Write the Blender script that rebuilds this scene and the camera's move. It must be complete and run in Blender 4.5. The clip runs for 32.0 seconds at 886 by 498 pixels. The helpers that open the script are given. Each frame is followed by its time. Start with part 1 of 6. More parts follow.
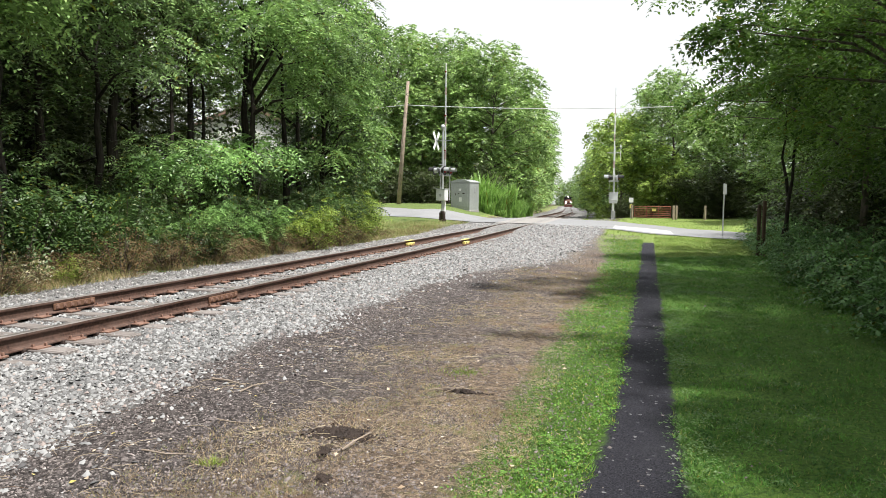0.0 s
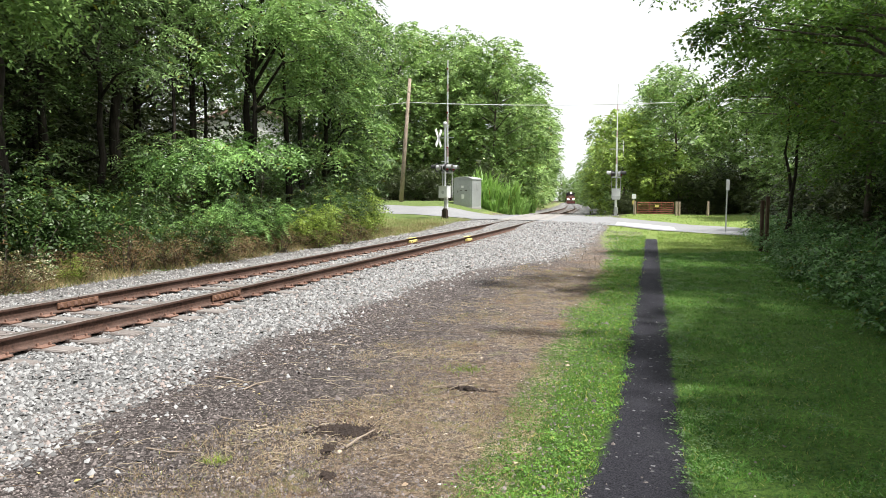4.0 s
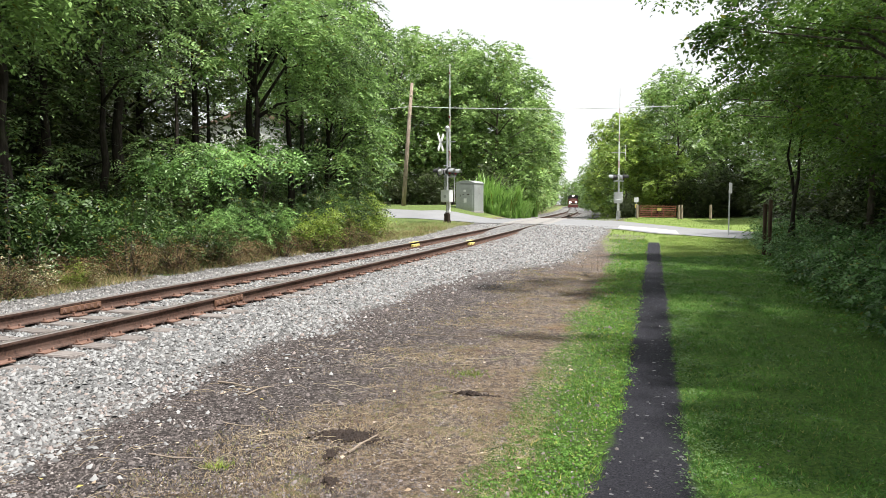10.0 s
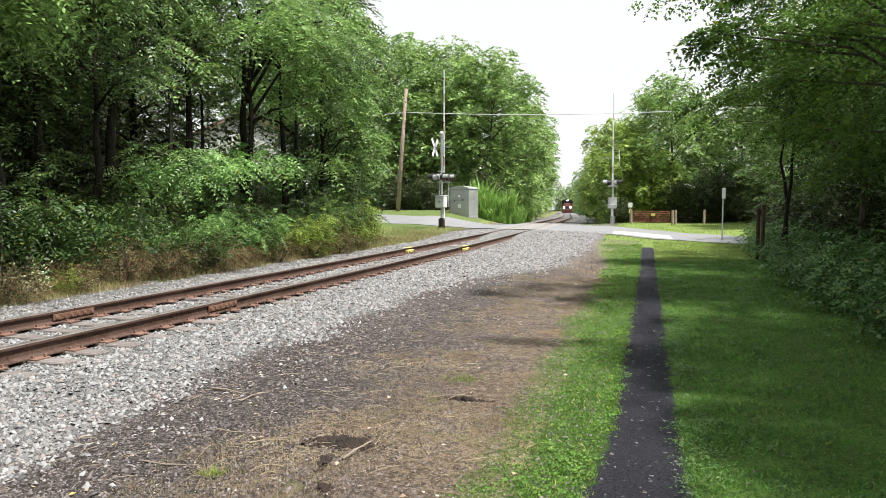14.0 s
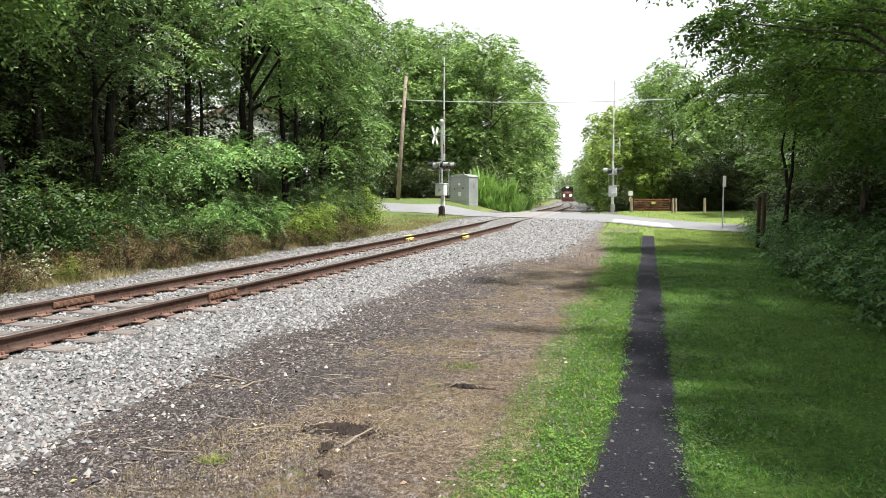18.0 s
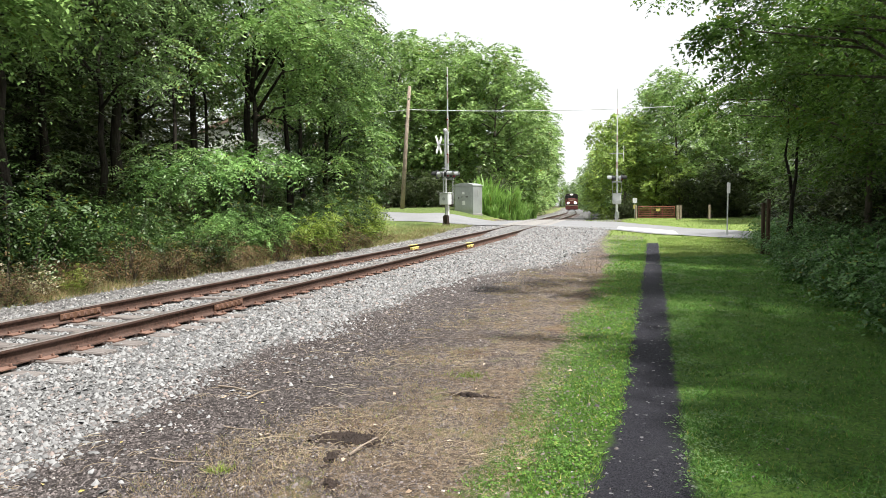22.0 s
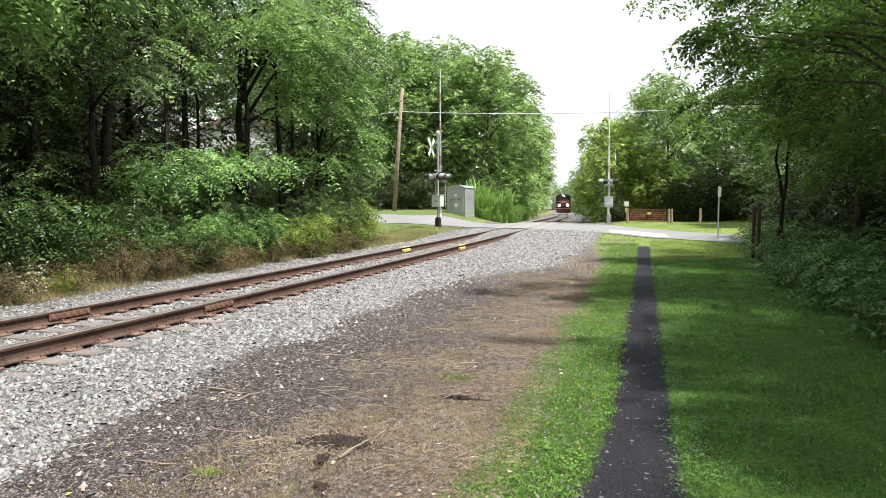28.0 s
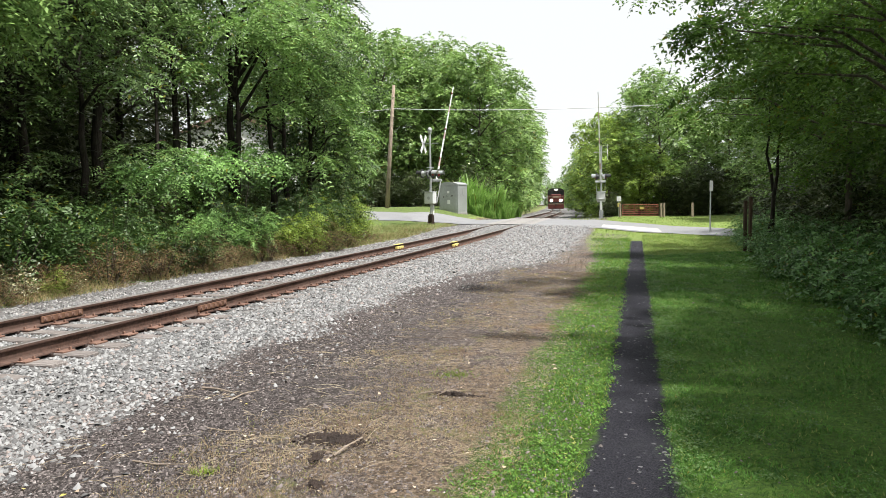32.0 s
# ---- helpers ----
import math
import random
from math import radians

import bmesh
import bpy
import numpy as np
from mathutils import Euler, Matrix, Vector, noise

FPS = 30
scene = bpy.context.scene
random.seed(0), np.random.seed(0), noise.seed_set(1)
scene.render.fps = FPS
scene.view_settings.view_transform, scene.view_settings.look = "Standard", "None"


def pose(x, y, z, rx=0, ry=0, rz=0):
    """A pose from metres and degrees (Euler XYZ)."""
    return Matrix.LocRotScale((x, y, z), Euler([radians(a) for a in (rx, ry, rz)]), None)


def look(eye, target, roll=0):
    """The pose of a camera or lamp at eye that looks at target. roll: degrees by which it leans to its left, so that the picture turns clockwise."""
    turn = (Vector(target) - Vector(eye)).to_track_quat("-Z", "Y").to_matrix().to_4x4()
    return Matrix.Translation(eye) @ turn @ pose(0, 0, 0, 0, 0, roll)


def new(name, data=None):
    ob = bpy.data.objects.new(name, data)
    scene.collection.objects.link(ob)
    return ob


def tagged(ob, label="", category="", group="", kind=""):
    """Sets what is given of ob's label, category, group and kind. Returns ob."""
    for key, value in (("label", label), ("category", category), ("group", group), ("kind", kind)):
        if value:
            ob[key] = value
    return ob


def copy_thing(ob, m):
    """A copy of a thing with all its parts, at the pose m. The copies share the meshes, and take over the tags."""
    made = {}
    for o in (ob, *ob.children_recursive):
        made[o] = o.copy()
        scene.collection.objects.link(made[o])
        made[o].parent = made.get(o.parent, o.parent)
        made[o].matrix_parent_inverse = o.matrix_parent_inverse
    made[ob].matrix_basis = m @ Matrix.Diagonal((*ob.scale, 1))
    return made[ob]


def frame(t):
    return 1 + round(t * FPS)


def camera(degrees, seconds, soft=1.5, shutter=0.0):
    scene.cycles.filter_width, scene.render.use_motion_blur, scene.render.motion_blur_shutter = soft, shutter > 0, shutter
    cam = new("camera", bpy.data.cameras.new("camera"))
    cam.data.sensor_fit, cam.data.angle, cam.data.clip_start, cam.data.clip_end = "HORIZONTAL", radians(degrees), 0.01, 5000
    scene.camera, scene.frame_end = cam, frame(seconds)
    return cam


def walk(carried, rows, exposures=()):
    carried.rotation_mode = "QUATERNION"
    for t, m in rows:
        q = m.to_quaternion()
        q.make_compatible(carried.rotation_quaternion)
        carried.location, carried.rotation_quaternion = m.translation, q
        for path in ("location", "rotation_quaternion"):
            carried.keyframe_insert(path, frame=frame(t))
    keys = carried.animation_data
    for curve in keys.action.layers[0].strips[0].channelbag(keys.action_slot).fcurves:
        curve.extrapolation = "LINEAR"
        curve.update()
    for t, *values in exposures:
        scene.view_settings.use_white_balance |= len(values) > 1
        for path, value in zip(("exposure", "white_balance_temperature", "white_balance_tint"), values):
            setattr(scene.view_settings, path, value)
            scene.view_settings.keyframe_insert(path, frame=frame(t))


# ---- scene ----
PATH = [
    (0, -0.003, -0.002, 1.646, 85.858, -0.507, 14.613),
    (0.5, 0.002, -0.007, 1.647, 85.796, -0.386, 14.736),
    (1, 0.004, -0.008, 1.649, 85.848, -0.173, 14.517),
    (1.5, 0.004, -0.007, 1.649, 85.879, -0.305, 14.526),
    (2, 0.002, -0.008, 1.650, 85.900, -0.266, 14.540),
    (2.5, 0.002, -0.006, 1.651, 85.771, -0.298, 14.670),
    (3, 0.005, -0.009, 1.651, 85.744, -0.162, 14.728),
    (3.5, -0.001, -0.006, 1.648, 85.660, -0.225, 14.798),
    (5.5, -0.002, -0.001, 1.649, 85.633, -0.063, 14.900),
    (6, -0.003, -0.001, 1.650, 85.648, -0.183, 15.079),
    (6.5, -0.004, 0.005, 1.650, 85.794, -0.054, 15.009),
    (7, -0.008, 0.006, 1.651, 85.817, -0.169, 14.973),
    (7.5, -0.005, 0.007, 1.650, 85.779, 0.040, 15.040),
    (8, -0.004, 0.002, 1.650, 85.785, 0.014, 15.013),
    (8.5, -0.005, 0.003, 1.651, 85.765, -0.084, 14.816),
    (9, 0.000, -0.000, 1.650, 85.930, 0.004, 14.892),
    (9.5, -0.003, 0.001, 1.652, 85.856, -0.026, 14.874),
    (10, -0.004, 0.004, 1.651, 85.949, -0.058, 14.989),
    (10.5, -0.005, 0.003, 1.651, 86.067, -0.032, 15.016),
    (11, -0.005, 0.005, 1.650, 86.142, -0.226, 14.941),
    (11.5, -0.006, -0.000, 1.648, 86.066, -0.379, 14.820),
    (12, -0.006, 0.004, 1.651, 86.009, -0.370, 14.750),
    (12.5, -0.008, 0.007, 1.650, 85.989, -0.297, 14.828),
    (13, -0.007, 0.002, 1.650, 86.070, -0.239, 15.042),
    (13.5, -0.004, 0.004, 1.651, 86.389, -0.190, 14.806),
    (14, -0.002, 0.003, 1.650, 86.384, 0.028, 14.550),
    (14.5, 0.001, -0.001, 1.653, 86.454, 0.100, 14.762),
    (16.5, -0.006, 0.011, 1.647, 85.468, 0.065, 14.844),
    (17, -0.009, 0.016, 1.647, 85.622, -0.074, 14.740),
    (17.5, -0.009, 0.018, 1.644, 85.428, -0.066, 14.613),
    (18, -0.011, 0.016, 1.643, 85.452, 0.010, 14.547),
    (18.5, -0.003, 0.010, 1.645, 85.503, 0.120, 14.638),
    (19, -0.001, 0.003, 1.648, 85.672, 0.066, 14.530),
    (19.5, -0.001, 0.001, 1.646, 85.914, 0.110, 14.649),
    (20, 0.006, -0.008, 1.647, 85.925, 0.304, 14.663),
    (20.5, 0.002, -0.013, 1.648, 86.327, 0.188, 14.790),
    (21, 0.005, -0.015, 1.648, 86.131, 0.207, 14.970),
    (21.5, 0.011, -0.014, 1.651, 86.181, -0.013, 14.905),
    (22, 0.008, -0.015, 1.649, 86.157, 0.518, 14.894),
    (22.5, 0.006, -0.012, 1.648, 86.275, 0.470, 14.778),
    (23, 0.009, -0.012, 1.647, 86.177, 0.421, 14.720),
    (23.5, 0.009, -0.010, 1.647, 85.923, 0.559, 14.644),
    (24, 0.005, -0.011, 1.649, 85.904, 0.447, 14.617),
    (24.5, 0.008, -0.011, 1.648, 85.928, 0.506, 14.779),
    (25, 0.012, -0.016, 1.650, 85.980, 0.300, 14.490),
    (25.5, 0.005, -0.009, 1.645, 85.905, 0.393, 14.244),
    (27.5, 0.001, -0.006, 1.647, 85.927, 0.123, 13.961),
    (28, 0.009, -0.008, 1.651, 86.324, 0.170, 14.280),
    (28.5, 0.008, -0.022, 1.652, 86.702, 0.087, 14.065),
    (29, 0.016, -0.033, 1.653, 86.779, 0.423, 14.528),
    (29.5, 0.015, -0.031, 1.651, 86.771, 0.084, 14.456),
    (30, 0.019, -0.014, 1.647, 86.358, 0.456, 14.013),
    (30.5, 0.011, -0.006, 1.648, 86.217, 0.115, 13.570),
    (31, 0.008, -0.009, 1.650, 86.036, 0.783, 13.591),
    (31.5, 0.012, -0.011, 1.652, 86.009, 1.076, 13.805),
    (32, 0.017, -0.012, 1.651, 86.070, 0.779, 13.712),
]
cam = camera(63.015, 32.0, soft=0.6)
walk(cam, [(t, pose(x, y, z, rx, ry, rz)) for t, x, y, z, rx, ry, rz in PATH],
     exposures=[(0, 0.63), (1, 0.60), (3, 0.66), (6, 0.79), (7, 0.74), (9, 0.68), (11, 0.60), (12, 0.57), (14, 0.60), (17, 0.63),
                (20, 0.68), (23, 0.66), (25, 0.68), (28, 0.68), (29, 0.66), (30, 0.60), (31, 0.57), (32, 0.58)])

# ---- sky and sun: bright thin overcast, hazy sun from the right ----
SUN_ELEV, SUN_AZ = 64.0, 106.0   # degrees; azimuth clockwise from +Y
world = bpy.data.worlds.new("sky")
scene.world = world
world.use_nodes = True
wn, wl = world.node_tree.nodes, world.node_tree.links
wn.clear()
sky = wn.new("ShaderNodeTexSky")
sky.sky_type = "NISHITA"
sky.sun_disc = False
sky.sun_elevation, sky.sun_rotation = radians(SUN_ELEV), radians(SUN_AZ)
cloud = wn.new("ShaderNodeMix")
cloud.data_type = "RGBA"
cloud.inputs[0].default_value = 0.85
cloud.inputs[7].default_value = (13.6, 13.8, 13.9, 1)
bg = wn.new("ShaderNodeBackground")
bg.inputs["Strength"].default_value = 0.055
wout = wn.new("ShaderNodeOutputWorld")
wl.new(sky.outputs[0], cloud.inputs[6])
wl.new(cloud.outputs[2], bg.inputs["Color"])
wl.new(bg.outputs[0], wout.inputs["Surface"])
sun_data = bpy.data.lights.new("sun", "SUN")
sun_data.energy, sun_data.angle, sun_data.color = 5.0, radians(2.5), (1.0, 0.965, 0.91)
sun = new("sun", sun_data)
_a, _e = radians(SUN_AZ), radians(SUN_ELEV)
sun.matrix_world = look((math.sin(_a) * math.cos(_e) * 60, math.cos(_a) * math.cos(_e) * 60, math.sin(_e) * 60), (0, 0, 0))


# ---- material helpers ----
class Nodes:
    """A small writer of node graphs."""
    def __init__(self, name):
        self.mat = bpy.data.materials.new(name)
        self.mat.use_nodes = True
        self.t = self.mat.node_tree
        self.t.nodes.clear()
        self.out = self.t.nodes.new("ShaderNodeOutputMaterial")

    def put(self, socket, value):
        if isinstance(value, bpy.types.NodeSocket):
            self.t.links.new(value, socket)
        elif value is not None:
            if isinstance(value, tuple) and len(value) == 3 and socket.type == "RGBA":
                value = (*value, 1)
            socket.default_value = value

    def node(self, kind, out=0, **inputs):
        n = self.t.nodes.new(kind)
        for k, v in inputs.items():
            self.put(n.inputs[k.replace("_", " ")], v)
        return n.outputs[out]

    def math(self, op, a, b=None, c=None, clamp=False):
        n = self.t.nodes.new("ShaderNodeMath")
        n.operation, n.use_clamp = op, clamp
        for i, v in enumerate((a, b, c)):
            if v is not None:
                self.put(n.inputs[i], v)
        return n.outputs[0]

    def mix(self, fac, a, b, mode="MIX"):
        n = self.t.nodes.new("ShaderNodeMix")
        n.data_type, n.blend_type = "RGBA", mode
        self.put(n.inputs[0], fac)
        self.put(n.inputs[6], a)
        self.put(n.inputs[7], b)
        return n.outputs[2]

    def ramp(self, fac, lo, hi, a=0.0, b=1.0):
        n = self.t.nodes.new("ShaderNodeMapRange")
        n.interpolation_type = "SMOOTHSTEP"
        self.put(n.inputs[0], fac)
        for i, v in zip((1, 2, 3, 4), (lo, hi, a, b)):
            self.put(n.inputs[i], v)
        return n.outputs[0]

    def noise(self, scale, detail=4, rough=0.55, vector=None, color=False):
        n = self.t.nodes.new("ShaderNodeTexNoise")
        n.inputs["Scale"].default_value, n.inputs["Detail"].default_value = scale, detail
        n.inputs["Roughness"].default_value = rough
        self.put(n.inputs["Vector"], vector if vector is not None else self.where())
        return n.outputs[1 if color else 0]

    def cells(self, scale, vector=None, out=1):
        n = self.t.nodes.new("ShaderNodeTexVoronoi")
        n.inputs["Scale"].default_value = scale
        self.put(n.inputs["Vector"], vector if vector is not None else self.where())
        return n.outputs[out]

    def where(self):
        """The place in the world, in metres."""
        return self.t.nodes.new("ShaderNodeNewGeometry").outputs["Position"]

    def local(self):
        return self.t.nodes.new("ShaderNodeTexCoord").outputs["Object"]

    def island(self):
        return self.t.nodes.new("ShaderNodeNewGeometry").outputs["Random Per Island"]

    def each(self):
        return self.t.nodes.new("ShaderNodeObjectInfo").outputs["Random"]

    def bump(self, height, strength=0.5, distance=0.01):
        n = self.t.nodes.new("ShaderNodeBump")
        n.inputs["Strength"].default_value, n.inputs["Distance"].default_value = strength, distance
        self.put(n.inputs["Height"], height)
        return n.outputs[0]

    def surface(self, color, rough=0.8, metal=0.0, normal=None, spec=0.4, glow=None, power=0.0, translucent=0.0, coat=0.0):
        p = self.t.nodes.new("ShaderNodeBsdfPrincipled")
        self.put(p.inputs["Base Color"], color)
        self.put(p.inputs["Roughness"], rough)
        self.put(p.inputs["Metallic"], metal)
        p.inputs["Specular IOR Level"].default_value = spec
        p.inputs["Coat Weight"].default_value = coat
        if normal is not None:
            self.put(p.inputs["Normal"], normal)
        if glow is not None:
            self.put(p.inputs["Emission Color"], glow)
            p.inputs["Emission Strength"].default_value = power
        shader = p.outputs[0]
        if translucent:
            tr = self.t.nodes.new("ShaderNodeBsdfTranslucent")
            self.put(tr.inputs["Color"], color)
            mx = self.t.nodes.new("ShaderNodeMixShader")
            mx.inputs[0].default_value = translucent
            self.t.links.new(shader, mx.inputs[1])
            self.t.links.new(tr.outputs[0], mx.inputs[2])
            shader = mx.outputs[0]
        self.t.links.new(shader, self.out.inputs["Surface"])
        return self.mat


def speckled(name, a, b, scale=60, rough=0.7, metal=0.0, bump=0.3, depth=0.004, spread=0.25, local=True, spec=0.4, big=4.0):
    """Two close colours in grain and stains, with some relief."""
    n = Nodes(name)
    v = n.local() if local else n.where()
    g = n.noise(scale, 6, 0.65, v)
    s = n.noise(big, 3, 0.6, v)
    c = n.mix(n.ramp(n.math("ADD", n.math("MULTIPLY", g, 0.6), n.math("MULTIPLY", s, 0.4)), 0.5 - spread, 0.5 + spread), a, b)
    r = n.ramp(s, 0.3, 0.7, max(0.05, rough - 0.1), min(1, rough + 0.1))
    return n.surface(c, r, metal, n.bump(g, bump, depth), spec)


def leaf_material(name, dark, light, yellow=(0.16, 0.17, 0.02), yellow_share=0.05, translucent=0.35, rough=0.45, stand=0.55):
    n = Nodes(name)
    r = n.island()
    stands = n.noise(stand, 3, 0.6)
    tufts = n.noise(stand * 4.5, 2, 0.5)
    f = n.math("ADD", n.math("MULTIPLY", r, 0.28), n.math("ADD", n.math("MULTIPLY", n.ramp(stands, 0.40, 0.60), 0.38), n.math("MULTIPLY", n.ramp(tufts, 0.40, 0.60), 0.34)))
    c = n.mix(f, dark, light)
    c = n.mix(n.ramp(n.math("FRACT", n.math("MULTIPLY", r, 37.0)), 1.0 - yellow_share, 1.0 - yellow_share * 0.5), c, yellow)
    return n.surface(c, rough, 0, None, 0.42, translucent=translucent)


# ---- mesh helpers ----
def mesh_np(name, verts, faces, mats=(), smooth=False):
    """A mesh from arrays: verts (n, 3), faces (m, k) with one k."""
    me = bpy.data.meshes.new(name)
    verts = np.asarray(verts, dtype=np.float32)
    faces = np.asarray(faces, dtype=np.int32)
    m, k = faces.shape
    me.vertices.add(len(verts))
    me.vertices.foreach_set("co", verts.ravel())
    me.loops.add(m * k)
    me.loops.foreach_set("vertex_index", faces.ravel())
    me.polygons.add(m)
    me.polygons.foreach_set("loop_start", np.arange(0, m * k, k, dtype=np.int32))
    if smooth:
        me.polygons.foreach_set("use_smooth", np.ones(m, dtype=bool))
    me.update(calc_edges=True)
    me.validate()
    for mt in mats:
        me.materials.append(mt)
    return me


def part(name, bm, material, parent=None, label="", smooth=False):
    me = bpy.data.meshes.new(name)
    if smooth:
        for f in bm.faces:
            f.smooth = True
    bm.to_mesh(me)
    bm.free()
    me.materials.append(material)
    ob = new(name, me)
    if parent is not None:
        ob.parent = parent
    if label:
        ob["label"] = label
    return ob


def thing(name, m, label, category, group="", kind=""):
    ob = new(name)
    ob.empty_display_size = 0.2
    ob.matrix_world = m
    return tagged(ob, label, category, group, kind)


def box(bm, size, m=None, bevel=0.0):
    """A box of that size centred on m, with bevelled edges."""
    m = m if m is not None else Matrix.Identity(4)
    r = bmesh.ops.create_cube(bm, size=1.0)
    vs = r["verts"]
    bmesh.ops.scale(bm, vec=size, verts=vs)
    if bevel:
        es = list({e for v in vs for e in v.link_edges})
        b = bmesh.ops.bevel(bm, geom=es, offset=bevel, segments=1, affect="EDGES")
        vs = list({v for f in b["faces"] for v in f.verts} | {v for v in vs if v.is_valid})
    bmesh.ops.transform(bm, matrix=m, verts=vs)
    return bm


def rod(bm, a, b, r0, r1=None, n=10):
    """A tapered rod from a to b."""
    a, b = Vector(a), Vector(b)
    r1 = r0 if r1 is None else r1
    q = (b - a).to_track_quat("Z", "Y").to_matrix().to_4x4()
    bmesh.ops.create_cone(bm, cap_ends=True, segments=n, radius1=r0, radius2=r1, depth=(b - a).length,
                          matrix=Matrix.Translation((a + b) / 2) @ q)
    return bm


def tube(bm, pts, radii, n=8, wobble=0.0, rng=None):
    """A bent, tapered tube along pts."""
    rings = []
    for i, (p, r) in enumerate(zip(pts, radii)):
        p = Vector(p)
        d = (Vector(pts[min(i + 1, len(pts) - 1)]) - Vector(pts[max(i - 1, 0)])).normalized()
        u = d.orthogonal().normalized() if i == 0 else (u - d * u.dot(d)).normalized()
        w = d.cross(u)
        rings.append([bm.verts.new(p + (u * math.cos(2 * math.pi * j / n) + w * math.sin(2 * math.pi * j / n))
                                   * r * (1 + (rng.uniform(-wobble, wobble) if rng else 0))) for j in range(n)])
    for a, b in zip(rings, rings[1:]):
        for j in range(n):
            bm.faces.new((a[j], a[(j + 1) % n], b[(j + 1) % n], b[j]))
    bm.faces.new(rings[0][::-1])
    bm.faces.new(rings[-1])
    return bm


def ss(a, b, x):
    t = np.clip((np.asarray(x, float) - a) / (b - a), 0, 1)
    return t * t * (3 - 2 * t)


# ---- the plan ----
RAIL_TOP = 0.235
GAUGE_HALF = 0.7535          # to the middle of each rail head
BEND, STRAIGHT = 60.0, 134.0   # the curve eases at the first and ends at the second


def track_x(y):
    y = np.asarray(y, float)
    c, e, g = np.minimum(y, BEND), np.clip(y - BEND, 0, STRAIGHT - BEND), np.maximum(y - STRAIGHT, 0)
    return -7.03 + 0.0557 * c - 0.000776 * c * c - 0.0374 * e - 0.0003825 * e * e - 0.083 * g


def track_slope(y):
    y = np.asarray(y, float)
    return np.where(y < BEND, 0.0557 - 0.001552 * y, -0.0374 - 0.000765 * np.clip(y - BEND, 0, STRAIGHT - BEND))


def path_x(y):
    return 0.09 + 0.0216 * (np.asarray(y, float) - 4.0)


NEAR_EDGE = [(-90, 76), (-40, 52.5), (-16.2, 44.0), (-13, 42.8), (-10, 42.0), (-5, 39.5), (-2.8, 38), (1, 34), (4.2, 31), (12, 25), (40, 7)]
FAR_EDGE = [(-90, 82), (-40, 58.0), (-18, 49.4), (-14.4, 47.9), (-11.2, 48.2), (-8.6, 49.0), (-6.5, 51), (-2.6, 49), (1.8, 43.5), (5.2, 38.5), (14, 31), (44, 13)]


def edge_y(edge, x):
    return np.interp(x, [p[0] for p in edge], [p[1] for p in edge])


def dip(y):
    """The gentle fall of the line beyond the road."""
    y = np.asarray(y, float) - 54.0
    return -0.0048 * (y + np.sqrt(y * y + 80.0))


def ground_z(x, y):
    """The height of the ground: bed under the track, rise of the land behind the road to the left."""
    x, y = np.asarray(x, float), np.asarray(y, float)
    d = x - track_x(y)
    bed = 0.03 * (1 - ss(1.7, 3.2, np.abs(d)))
    apron = ss(30, 37, y) * (1 - ss(52, 58, y))
    road = 0.165 * apron * (1 - ss(3.0, 9.0, np.abs(d)))
    rise = 1.12 * ss(2.5, 7.5, -d) * ss(36, 55, y) + 0.8 * ss(14, 40, -d) * ss(5, 30, y)
    right = 0.25 * ss(5, 14, d - 6.5) * ss(4, 14, y)
    right = right + 0.16 * ss(3.0, 7.0, d) * ss(40, 54, y)
    low = 0.02 * np.sin(x * 1.7 + 0.6 * y) * np.sin(y * 1.1) * ss(2.6, 4.0, np.abs(d))
    return bed + road + rise + right + low + dip(y)


